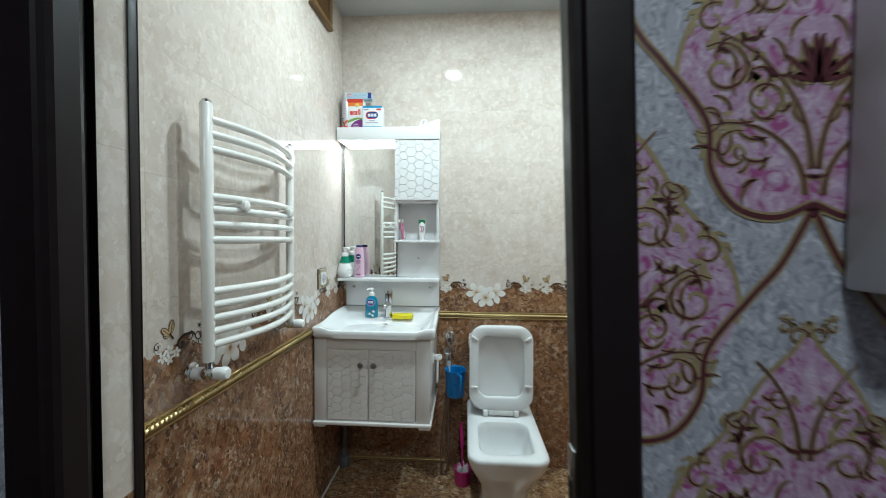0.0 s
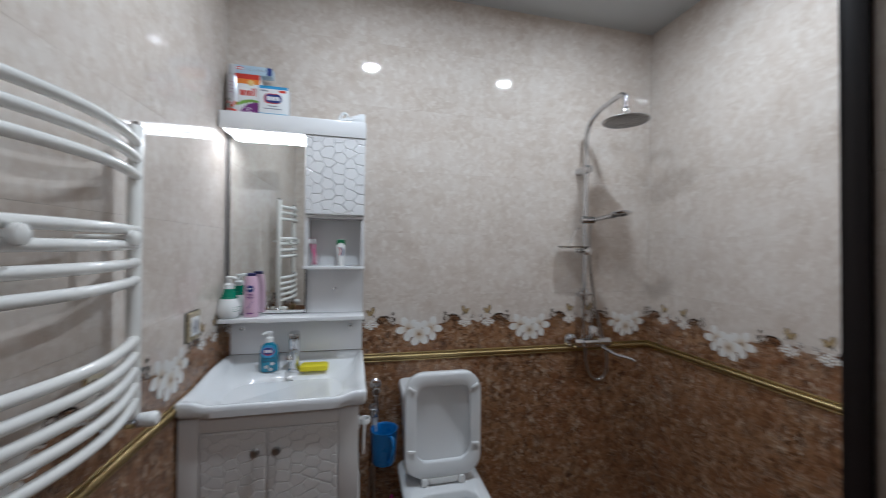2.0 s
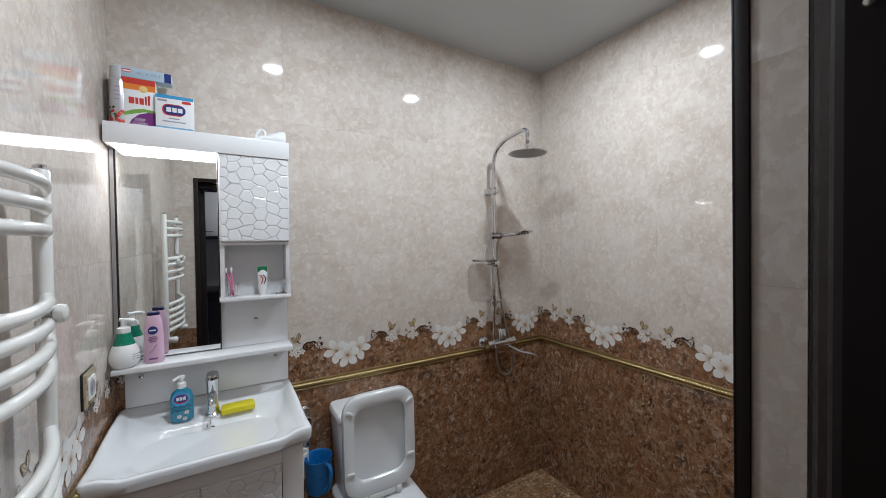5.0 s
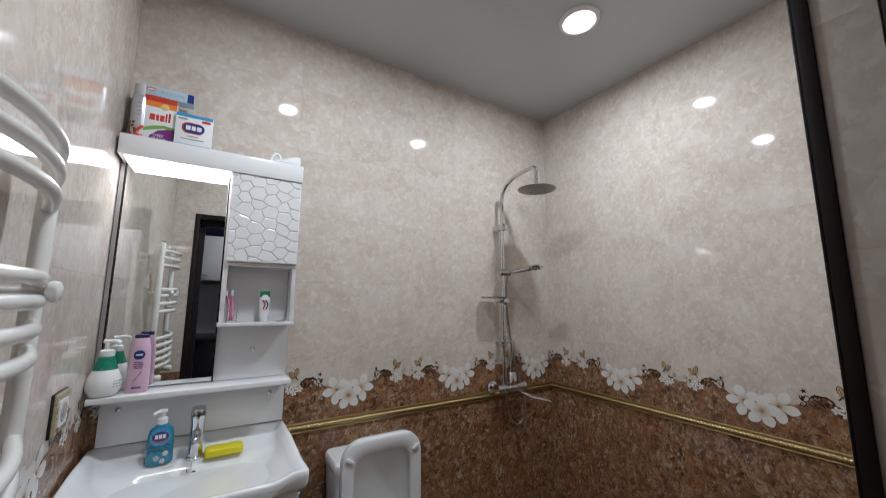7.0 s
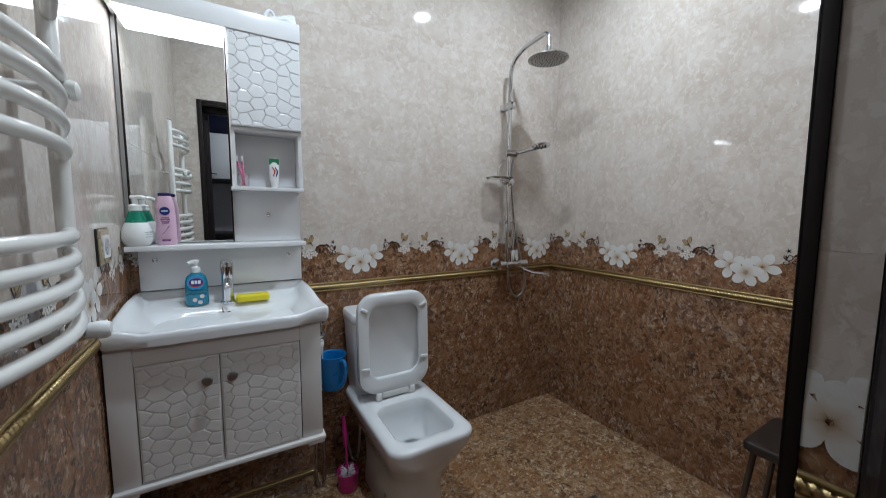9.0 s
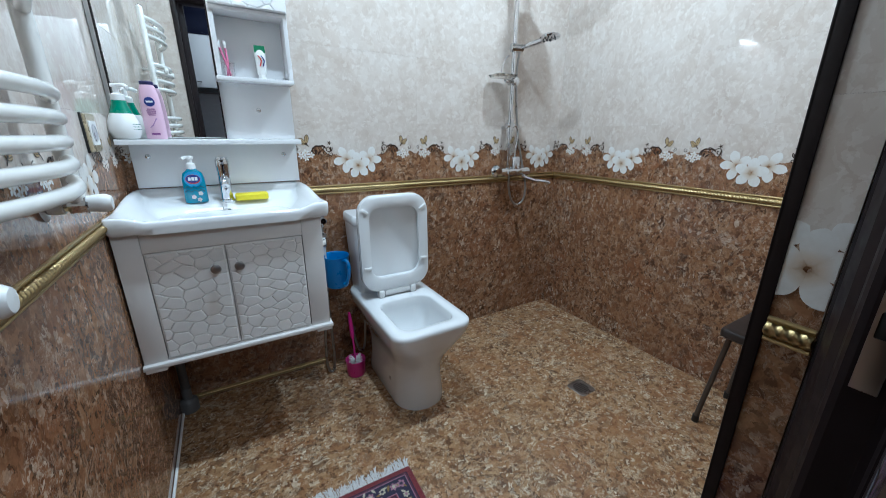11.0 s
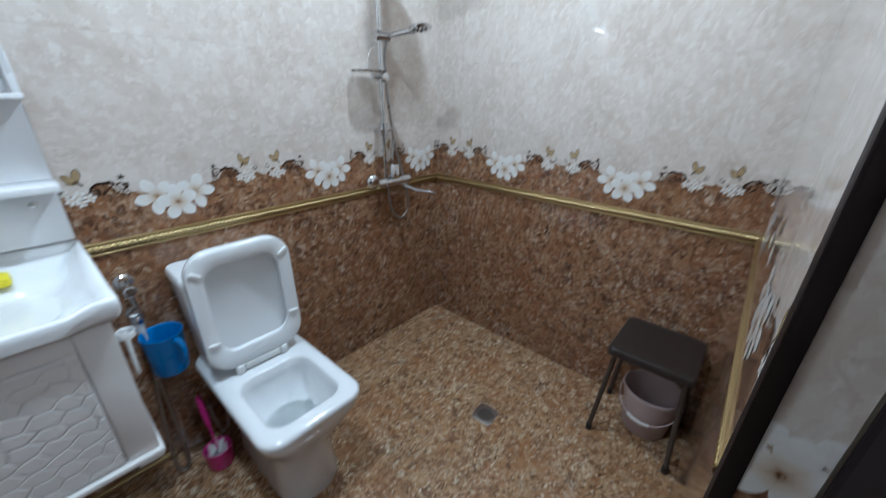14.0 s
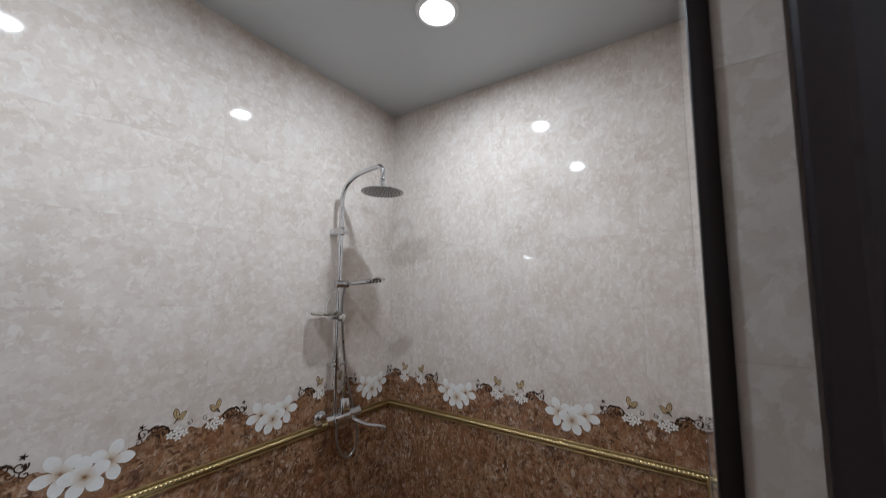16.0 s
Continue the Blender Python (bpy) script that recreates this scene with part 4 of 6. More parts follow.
rod(bm, (SX, SY, 1.535), (SX, SY, 1.577), 0.015, 16)
holder = part("slider", bm, CHROME, shower)
bm = mesh()
ha, hb = Vector((SX + 0.030, SY - 0.02, 1.556)), Vector((SX + 0.040, 1.86, 1.568))
tube(bm, [ha, ha.lerp(hb, 0.5), hb], 0.0115, 12, 5, lambda t: 0.85 + 0.3 * t)
rod(bm, ha, ha + Vector((0.003, 0.03, -0.012)), 0.009)
hs = part("hand_shower", bm, CHROME, shower, "chrome hand shower in its holder")
bm = mesh()
hm = Matrix.Translation(hb + Vector((0.004, -0.036, 0.006))) @ Matrix.Rotation(radians(-6), 4, "X")
lathe(bm, [(0.0, 0.014), (0.024, 0.012), (0.042, 0.007), (0.048, 0.0), (0.045, -0.007), (0.0, -0.009)], m=hm, seg=28, cap=False)
part("spray_face", bm, CHROME, hs)
bm = mesh()
for k in range(18):
    a, rr = math.tau * k * 0.382, 0.0078 * math.sqrt(k + 0.5)
    lathe(bm, [(0.003, 0), (0.002, 0.004)], m=hm @ axis((rr * math.cos(a), rr * math.sin(a), -0.008), (rr * math.cos(a), rr * math.sin(a), -0.1)), seg=6)
tagged(part("spray_nozzles", bm, plain("dark_rubber", (0.05, 0.05, 0.05), 0.6), hs), kind="stuff")
# soap dish
bm = mesh()
rod(bm, (SX, SY - 0.026, 1.395), (SX, SY + 0.026, 1.395), 0.0155, 16)
rod(bm, (SX + 0.0, SY - 0.0, 1.395), (SX - 0.055, SY - 0.004, 1.398), 0.010)
lathe(bm, [(0.019, 0), (0.020, 0.012), (0.008, 0.017)], m=axis((SX, SY - 0.02, 1.395), (SX, 0, 1.395)), seg=16)
dish = part("dish_clamp", bm, CHROME, shower)
bm = mesh()
loft(bm, [rrect(SX - 0.135, SX - 0.012, SY - 0.062, SY + 0.040, 1.409, 0.03), rrect(SX - 0.142, SX - 0.006, SY - 0.069, SY + 0.046, 1.420, 0.035), rrect(SX - 0.138, SX - 0.010, SY - 0.065, SY + 0.042, 1.420, 0.033), rrect(SX - 0.130, SX - 0.018, SY - 0.057, SY + 0.035, 1.412, 0.03)])
part("soap_dish", bm, clear("clear_acrylic", (0.82, 0.80, 0.76), 0.08), dish, "clear plastic soap dish")
bm = mesh()
tube(bm, [(SX - 0.045 - 0.052 * math.cos(a), SY - 0.02, 1.418 + 0.095 * math.sin(a) ** 1.5) for a in [math.pi * k / 16 for k in range(0, 9)]], 0.003, 8)
part("dish_hoop", bm, CHROME, dish)
# diverter and lower pipes
bm = mesh()
rod(bm, (SX, SY, 1.145), (SX, SY, 1.205), 0.0195, 18)
rod(bm, (SX - 0.026, SY, 1.175), (SX + 0.022, SY, 1.175), 0.0145, 14)
rod(bm, (SX, SY, 1.165), (SX, B - 0.001, 1.165), 0.010, 12)
part("diverter", bm, CHROME, shower)
bm = mesh()
tube(bm, [(SX + 0.018, SY, 1.175), (SX + 0.045, SY, 1.172), (SX + 0.056, SY, 1.15), (SX + 0.056, SY, 1.10), (SX + 0.048, SY, 1.02), (SX + 0.048, SY, 0.985)], 0.0065, 10, 6)
part("feed_pipe", bm, CHROME, shower)
bm = mesh()
rod(bm, (SX, SY, 1.145), (SX, SY, 0.93), 0.008, 12)
part("lower_pipe", bm, CHROME, shower)
bm = mesh()
for x in (SX - 0.035, SX + 0.115):
    lathe(bm, [(0.038, 0), (0.038, 0.005), (0.031, 0.015), (0.018, 0.024), (0.018, 0.05)], m=axis((x, B - 0.001, 0.925), (x, 0, 0.925)), seg=24)
rod(bm, (SX - 0.058, SY - 0.005, 0.925), (SX + 0.145, SY - 0.005, 0.925), 0.0235, 20)
box(bm, SX - 0.02, SX + 0.085, SY - 0.038, SY + 0.01, 0.906, 0.944, 0.012, 3)
mixer = part("mixer_body", bm, CHROME, shower)
bm = mesh()
loft(bm, [rrect(SX + 0.020, SX + 0.075, SY - 0.03, SY + 0.012, 0.94, 0.012), rrect(SX + 0.022, SX + 0.073, SY - 0.028, SY + 0.010, 0.998, 0.012), rrect(SX + 0.028, SX + 0.068, SY - 0.022, SY + 0.004, 1.010, 0.012)])
part("mixer_top", bm, CHROME, mixer)
bm = mesh()
tube(bm, [(SX + 0.10, SY - 0.02, 0.90), (SX + 0.125, SY - 0.09, 0.882), (SX + 0.15, SY - 0.15, 0.880), (SX + 0.165, SY - 0.175, 0.870)], 0.0095, 12, 6, lambda t: 1.0 - 0.35 * t)
part("mixer_lever", bm, CHROME, mixer)
bm = mesh()
tube(bm, [(SX + 0.034, SY - 0.006, 1.545), (SX + 0.030, SY + 0.006, 1.46), (SX + 0.046, SY + 0.01, 1.28), (SX + 0.075, SY + 0.008, 1.10), (SX + 0.105, SY - 0.01, 0.95), (SX + 0.118, SY - 0.03, 0.84), (SX + 0.108, SY - 0.03, 0.765), (SX + 0.07, SY - 0.022, 0.735), (SX + 0.03, SY - 0.015, 0.765), (SX + 0.012, SY - 0.006, 0.84), (SX + 0.012, SY - 0.004, 0.905)], 0.0062, 10, 8)
part("hose", bm, STEEL, shower, "ribbed steel shower hose")

# ---- downlights ----
for lx, ly in LAMPS:
    lamp = thing("downlight", (lx, ly, H), "lit round white ceiling downlight", "lamp", "ceiling downlights")
    bm = mesh()
    lathe(bm, [(0.068, H - 0.001), (0.085, H - 0.001), (0.084, H - 0.008), (0.076, H - 0.014), (0.068, H - 0.014), (0.068, H - 0.001)], at=(lx, ly, 0), seg=40, cap=False)
    part("ring", bm, PLASTIC, lamp)
    bm = mesh()
    lathe(bm, [(0.0675, H - 0.0015), (0.0675, H - 0.011), (0.047, H - 0.0118)], at=(lx, ly, 0), seg=40, cap=False)
    part("diffuser_rim", bm, LEDRIM, lamp)
    bm = mesh()
    lathe(bm, [(0.0468, H - 0.0118), (0.0, H - 0.012)], at=(lx, ly, 0), seg=40, cap=False)
    part("diffuser", bm, LED, lamp, "glowing white diffuser")


# ---- small fixtures ----
def pushed(bm, m):
    bmesh.ops.transform(bm, verts=bm.verts, matrix=m)
    return bm


def label_text(name, body, size, mat, parent, at, rot=(90, 0, 0), label=""):
    """Raised lettering as a mesh part."""
    c = bpy.data.curves.new(name, "FONT")
    c.body, c.size, c.align_x, c.align_y, c.extrude, c.resolution_u = body, size, "CENTER", "CENTER", 0.0001, 2
    ob = new("lettering", c)
    me = bpy.data.meshes.new_from_object(ob)
    bpy.data.objects.remove(ob)
    me.materials.clear()
    me.materials.append(mat)
    ob = new(name, me)
    ob.matrix_basis = pose(*at, *rot)
    ob.parent = parent
    ob.matrix_parent_inverse = parent.matrix_basis.inverted()
    return tagged(ob, label)


def plate_on(name, parent, mat, x0, x1, z0, z1, y, label="", r=0.0, depth=0.0004):
    """A thin printed field facing -y."""
    bm = mesh()
    if r:
        loft(bm, [[Vector((p.x, y, p.y)) for p in rrect(x0, x1, z0, z1, 0, r)], [Vector((p.x, y - depth, p.y)) for p in rrect(x0, x1, z0, z1, 0, r)]])
    else:
        box(bm, x0, x1, y - depth, y, z0, z1)
    return part(name, bm, mat, parent, label, smooth=False)


RED = plain("print_red", (0.55, 0.04, 0.025), 0.35)
ORANGE = plain("print_orange", (0.75, 0.22, 0.03), 0.35)
PURPLE = plain("print_purple", (0.16, 0.02, 0.17), 0.35)
GREEN = plain("print_green", (0.18, 0.36, 0.06), 0.35)
NAVY = plain("print_navy", (0.012, 0.03, 0.19), 0.3)
SKY = plain("print_sky_blue", (0.04, 0.30, 0.58), 0.3)
CARD = plain("white_card", (0.76, 0.77, 0.78), 0.45)
SILVER = plain("silver_paint", (0.55, 0.55, 0.58), 0.3, 0.6)
PINK = plain("pink_plastic", (0.70, 0.47, 0.60), 0.3, vary=0.04)
HOTPINK = plain("magenta_plastic", (0.60, 0.02, 0.25), 0.32, vary=0.06)
TEAL = plain("green_plastic", (0.004, 0.20, 0.12), 0.25, vary=0.08)
JUG = plain("blue_plastic", (0.015, 0.19, 0.52), 0.3, vary=0.06)
YELLOW = plain("yellow_plastic", (0.72, 0.62, 0.01), 0.4, vary=0.06)
GREYTEXT = plain("print_grey", (0.30, 0.30, 0.34), 0.4)
BRASS = plain("champagne_plastic", (0.50, 0.42, 0.28), 0.28, 0.5, vary=0.1)
BLACK = plain("black_plastic_and_shade", (0.012, 0.012, 0.013), 0.35)

# things on the cabinet's top board
TB = 1.9342
can = thing("spray_can", (-0.741, 2.025, TB), "silver and white aerosol can with red flower print", "can")
bm = mesh()
lathe(bm, [(0.024, TB), (0.0255, TB + 0.004), (0.0255, TB + 0.150), (0.024, TB + 0.158), (0.021, TB + 0.163)], at=(-0.741, 2.025, 0), seg=28)
part("body", bm, SILVER, can)
bm = mesh()
lathe(bm, [(0.0225, TB + 0.158), (0.0235, TB + 0.162), (0.0225, TB + 0.200), (0.017, TB + 0.206), (0.0, TB + 0.207)], at=(-0.741, 2.025, 0), seg=28, cap=False)
part("cap", bm, plain("grey_cap", (0.50, 0.50, 0.52), 0.35), can)
rng = random.Random(5)
bm = mesh()
for k in range(16):
    a, z = rng.uniform(-2.7, -0.5), TB + rng.uniform(0.008, 0.05)
    lathe(bm, [(0.006, 0), (0.0045, 0.0008)], m=axis((-0.741 + 0.0254 * math.cos(a), 2.025 + 0.0254 * math.sin(a), z), (-0.741 + math.cos(a), 2.025 + math.sin(a), z)), seg=8)
part("flower_print", bm, RED, can)
bm = mesh()
for k in range(12):
    a, z = rng.uniform(-2.9, -1.6), TB + rng.uniform(0.012, 0.06)
    lathe(bm, [(0.005, 0), (0.003, 0.0006)], m=axis((-0.741 + 0.0254 * math.cos(a), 2.025 + 0.0254 * math.sin(a), z), (-0.741 + math.cos(a), 2.025 + math.sin(a), z)), seg=7)
part("leaf_print", bm, plain("print_dark_green", (0.03, 0.09, 0.03), 0.4), can)
bm = mesh()
for k in range(4):
    a = -1.9 + 0.12 * (k % 2)
    z = TB + 0.085 + 0.014 * k
    for j in range(6):
        b = a + 0.09 * j
        box(bm, -0.741 + 0.0256 * math.cos(b) - 0.001, -0.741 + 0.0256 * math.cos(b) + 0.001, 2.025 + 0.0256 * math.sin(b) - 0.0006, 2.025 + 0.0256 * math.sin(b) + 0.0006, z, z + 0.0035)
part("print_bar", bm, plain("print_lilac", (0.42, 0.28, 0.40), 0.4), can)

powder = thing("detergent_box", (-0.684, 2.03, TB), "white, red and purple washing powder box", "box")
PY = 2.005
bm = mesh()
box(bm, -0.733, -0.638, PY, 2.055, TB, TB + 0.168, 0.0015)
part("carton", bm, CARD, powder)
plate_on("sunrise_print", powder, ORANGE, -0.7325, -0.6385, TB + 0.128, TB + 0.1675, PY)
plate_on("red_print", powder, RED, -0.7325, -0.6385, TB + 0.148, TB + 0.1675, PY - 0.0004)
bm = mesh()
lathe(bm, [(0.012, 0), (0.011, 0.0006)], m=axis((-0.672, PY - 0.0004, TB + 0.133), (-0.672, 0, TB + 0.133)), seg=20)
part("emblem", bm, plain("print_gold", (0.75, 0.52, 0.2), 0.35), powder)
bm = mesh()
for x0, x1, h1 in ((-0.712, -0.697, 0.022), (-0.694, -0.686, 0.022), (-0.683, -0.671, 0.022), (-0.668, -0.663, 0.030), (-0.660, -0.654, 0.034)):
    box(bm, x0, x1, PY - 0.0008, PY, TB + 0.080, TB + 0.080 + h1)
part("brand_bar", bm, RED, powder)
bm = mesh()
pts = [(-0.7325, 0.044), (-0.70, 0.060), (-0.67, 0.066), (-0.6385, 0.062), (-0.6385, 0.052), (-0.67, 0.055), (-0.70, 0.045), (-0.7325, 0.034)]
loft(bm, [[Vector((x, PY - d, TB + z)) for x, z in pts] for d in (0.0, 0.0005)])
part("green_swoosh", bm, GREEN, powder, smooth=False)
bm = mesh()
pts = [(-0.715, 0.001), (-0.705, 0.025), (-0.685, 0.045), (-0.66, 0.054), (-0.6385, 0.055), (-0.6385, 0.001)]
loft(bm, [[Vector((x, PY - d, TB + z)) for x, z in pts] for d in (0.0, 0.0007)])
part("purple_field", bm, PURPLE, powder, smooth=False)
label_text("lettering", "DEEP\nCLEAN", 0.0125, CARD, powder, (-0.682, PY - 0.0009, TB + 0.020))

white_box = thing("soap_powder_box", (-0.583, 2.02, TB), "white and blue washing powder box", "box")
WY = 1.992
bm = mesh()
box(bm, -0.638, -0.527, WY, 2.045, TB, TB + 0.124, 0.0015)
part("carton", bm, CARD, white_box)
plate_on("blue_band", white_box, SKY, -0.6375, -0.5275, TB + 0.112, TB + 0.1238, WY)
plate_on("corner_print", white_box, plain("print_light_blue", (0.2, 0.42, 0.62), 0.35), -0.6375, -0.5275, TB + 0.0005, TB + 0.012, WY)
plate_on("corner_mark", white_box, RED, -0.562, -0.534, TB + 0.099, TB + 0.109, WY - 0.0002, r=0.004)
plate_on("grey_mark", white_box, GREYTEXT, -0.632, -0.604, TB + 0.100, TB + 0.107, WY - 0.0002, r=0.003)
plate_on("red_oval", white_box, RED, -0.619, -0.553, TB + 0.052, TB + 0.093, WY - 0.0002, r=0.018)
plate_on("blue_oval", white_box, NAVY, -0.614, -0.551, TB + 0.056, TB + 0.090, WY - 0.0006, r=0.015)
bm = mesh()
for x0, x1 in ((-0.607, -0.593), (-0.590, -0.577), (-0.574, -0.560)):
    box(bm, x0, x1, WY - 0.0014, WY - 0.0005, TB + 0.065, TB + 0.081, 0.0)
part("brand_bar", bm, CARD, white_box)
for z, w in ((0.040, 0.016), (0.029, 0.034)):
    plate_on("print_bar", white_box, GREYTEXT, -0.585 - w, -0.585 + w, TB + z, TB + z + 0.004, WY - 0.0001)

paste_box = thing("toothpaste_box", (-0.66, 2.03, TB + 0.169), "blue and white toothpaste carton lying on a box", "box")
bm = mesh()
box(bm, -0.731, -0.592, 2.004, 2.050, TB + 0.1685, TB + 0.203, 0.0015)
part("carton", bm, plain("pale_blue_card", (0.42, 0.55, 0.66), 0.35), paste_box)
plate_on("blue_field", paste_box, NAVY, -0.612, -0.5925, TB + 0.170, TB + 0.202, 2.004)
plate_on("red_swoosh", paste_box, RED, -0.728, -0.702, TB + 0.184, TB + 0.196, 2.004, r=0.006)
plate_on("white_swoosh", paste_box, CARD, -0.726, -0.704, TB + 0.187, TB + 0.192, 2.0035, r=0.002)
label_text("lettering", "ALL in ONE", 0.0135, GREYTEXT, paste_box, (-0.655, 2.0035, TB + 0.187))

swan = mesh()
tube(swan, [(-0.322, 2.03, TB + 0.012), (-0.318, 2.03, TB + 0.034), (-0.306, 2.03, TB + 0.052), (-0.292, 2.03, TB + 0.050), (-0.287, 2.03, TB + 0.036), (-0.293, 2.03, TB + 0.026)], 0.0075, 10, 6, lambda t: 1.0 - 0.35 * t)
loops = []
for k in range(13):
    s = k / 12
    x = -0.325 + 0.115 * s
    hgt = 0.010 + 0.026 * math.sin(math.pi * min(1, 0.12 + 0.75 * s)) + (0.034 * max(0, s - 0.45) / 0.55)
    w = 0.006 + 0.022 * math.sin(math.pi * (0.08 + 0.84 * s))
    loops.append([Vector((x, 2.03 + w * math.cos(a) * (1 + 0.05 * math.cos(6 * a)), TB + max(0.0, hgt * (0.5 + 0.5 * math.sin(a)) * (1 + 0.12 * math.cos(8 * a + 20 * s))))) for a in [math.tau * j / 16 for j in range(16)]])
loft(swan, loops)
tagged(finish("swan_figurine", swan, CERAMIC), "small white ceramic swan figurine on the cabinet", "figurine")

# bottles on the mirror shelf
SZ = 1.1028


def pump_bottle(x, y, turn):
    b = thing("pump_bottle", (x, y, SZ), "white pump bottle with green neck on the shelf", "bottle")
    bm = mesh()
    lathe(bm, [(0.026, SZ), (0.034, SZ + 0.004), (0.0425, SZ + 0.022), (0.0435, SZ + 0.035), (0.040, SZ + 0.055), (0.033, SZ + 0.073), (0.030, SZ + 0.080)], at=(x, y, 0), seg=32)
    body = part("body", bm, PLASTIC, b)
    bm = mesh()
    for k in range(3):
        for j in range(7 - 2 * (k % 2)):
            a = turn - 0.35 + 0.11 * j
            rr = 0.0437
            box(bm, x + rr * math.cos(a) - 0.0012, x + rr * math.cos(a) + 0.0012, y + rr * math.sin(a) - 0.0006, y + rr * math.sin(a) + 0.0006, SZ + 0.046 - 0.008 * k, SZ + 0.0475 - 0.008 * k)
    part("print_bar", bm, TEAL, body)
    bm = mesh()
    lathe(bm, [(0.0305, SZ + 0.079), (0.027, SZ + 0.090), (0.0215, SZ + 0.108), (0.019, SZ + 0.119)], at=(x, y, 0), seg=28)
    part("neck", bm, TEAL, b)
    bm = mesh()
    lathe(bm, [(0.0185, SZ + 0.119), (0.019, SZ + 0.122), (0.0185, SZ + 0.136), (0.012, SZ + 0.140), (0.008, SZ + 0.141), (0.0075, SZ + 0.162)], at=(x, y, 0), seg=22)
    top = Vector((x, y, SZ + 0.163))
    tube(bm, [top + Vector((-0.012 * math.cos(turn), -0.012 * math.sin(turn), 0.001)), top, top + Vector((0.022 * math.cos(turn), 0.022 * math.sin(turn), 0.001)), top + Vector((0.036 * math.cos(turn), 0.036 * math.sin(turn), -0.005))], 0.0065, 10, 4)
    part("pump", bm, PLASTIC, b)


pump_bottle(-0.742, 2.005, -0.5)
lotion = thing("lotion_bottle", (-0.662, 2.012, SZ), "flat pink lotion bottle with navy disc label", "bottle")
bm = mesh()
loops = []
for w, d, z in ((0.026, 0.014, 0.0), (0.029, 0.017, 0.004), (0.0295, 0.018, 0.05), (0.0285, 0.018, 0.10), (0.0270, 0.017, 0.130), (0.0245, 0.016, 0.148), (0.0215, 0.0145, 0.162), (0.0185, 0.013, 0.170)):
    loops.append([Vector((-0.662 + w * math.cos(a), 2.012 + d * math.sin(a), SZ + z)) for a in [math.tau * k / 28 for k in range(28)]])
loft(bm, loops)
lb = part("body", bm, PINK, lotion)
bm = mesh()
loft(bm, [[Vector((-0.662 + w * math.cos(a), 2.012 + w * 0.68 * math.sin(a), SZ + z)) for a in [math.tau * k / 24 for k in range(24)]] for w, z in ((0.0180, 0.1702), (0.0192, 0.172), (0.0185, 0.180), (0.015, 0.182))])
part("cap", bm, plain("navy_cap", (0.02, 0.02, 0.10), 0.3), lotion)
bm = mesh()
lathe(bm, [(0.0145, 0), (0.014, 0.0012)], m=axis((-0.662, 1.9945, SZ + 0.118), (-0.662, 0, SZ + 0.118)), seg=28)
part("disc_label", bm, NAVY, lb)
bm = mesh()
box(bm, -0.671, -0.653, 1.9925, 1.9936, SZ + 0.116, SZ + 0.121)
part("brand_bar", bm, CARD, lb)
bm = mesh()
VIOLET = plain("print_violet", (0.22, 0.07, 0.24), 0.4)
for k, w in enumerate((0.010, 0.013, 0.012, 0.009)):
    part("print_bar", box(mesh(), -0.662 - w, -0.662 + w, 1.9934, 1.9943, SZ + 0.094 - 0.006 * k, SZ + 0.0965 - 0.006 * k), VIOLET, lb)
box(bm, -0.674, -0.650, 1.9936, 1.9945, SZ + 0.014, SZ + 0.020)
part("foot_bar", bm, VIOLET, lb)
bm = mesh()
for k in range(3):
    tube(bm, [(-0.674 + 0.004 * k, 1.9938, SZ + 0.036 + 0.003 * k), (-0.662 + 0.002 * k, 1.9936, SZ + 0.050 + 0.003 * k), (-0.653 + 0.001 * k, 1.9938, SZ + 0.066)], 0.0013, 6, 4)
part("feather_print", bm, plain("print_mauve", (0.38, 0.22, 0.42), 0.4), lb)

# things in the open compartment
OZ = 1.3150
cup = thing("toothbrush_glass", (-0.414, 2.025, OZ), "clear glass holding a pink toothbrush", "glass")
bm = mesh()
lathe(bm, [(0.0, OZ + 0.0003), (0.016, OZ + 0.0003), (0.019, OZ + 0.05), (0.0178, OZ + 0.05), (0.015, OZ + 0.004), (0.0, OZ + 0.004)], at=(-0.414, 2.025, 0), seg=24, cap=False)
part("tumbler", bm, clear("clear_glass", (0.95, 0.90, 0.91)), cup)
for dx, lean in ((-0.003, -0.012), (0.006, -0.002)):
    bm = mesh()
    tube(bm, [(-0.414 - dx, 2.028, OZ + 0.006), (-0.414 + lean * 0.6, 2.03, OZ + 0.05), (-0.414 + lean * 1.6, 2.034, OZ + 0.095), (-0.414 + lean * 1.9, 2.035, OZ + 0.118)], 0.0038, 8, 5)
    brush = part("toothbrush", bm, plain("rose_plastic", (0.72, 0.20, 0.36), 0.3), cup)
    bm = mesh()
    box(bm, -0.414 + lean * 1.8 - 0.004, -0.414 + lean * 1.8 + 0.004, 2.022, 2.032, OZ + 0.096, OZ + 0.116, 0.001)
    part("bristles", bm, PLASTIC, brush)
tubep = thing("toothpaste_tube", (-0.305, 2.03, OZ), "white and green toothpaste tube standing on its cap", "tube")
bm = mesh()
loft(bm, [[Vector((-0.307 + w * math.cos(a), 2.03 + d * math.sin(a), OZ + z)) for a in [math.tau * k / 20 for k in range(20)]] for w, d, z in ((0.0135, 0.0135, 0.018), (0.0165, 0.0145, 0.024), (0.0185, 0.008, 0.075), (0.0195, 0.003, 0.108), (0.0195, 0.0012, 0.118))])
tb = part("body", bm, PLASTIC, tubep)
bm = mesh()
lathe(bm, [(0.0125, OZ + 0.0002), (0.0130, OZ + 0.002), (0.0120, OZ + 0.0178)], at=(-0.307, 2.03, 0), seg=20)
part("cap", bm, PLASTIC, tubep)
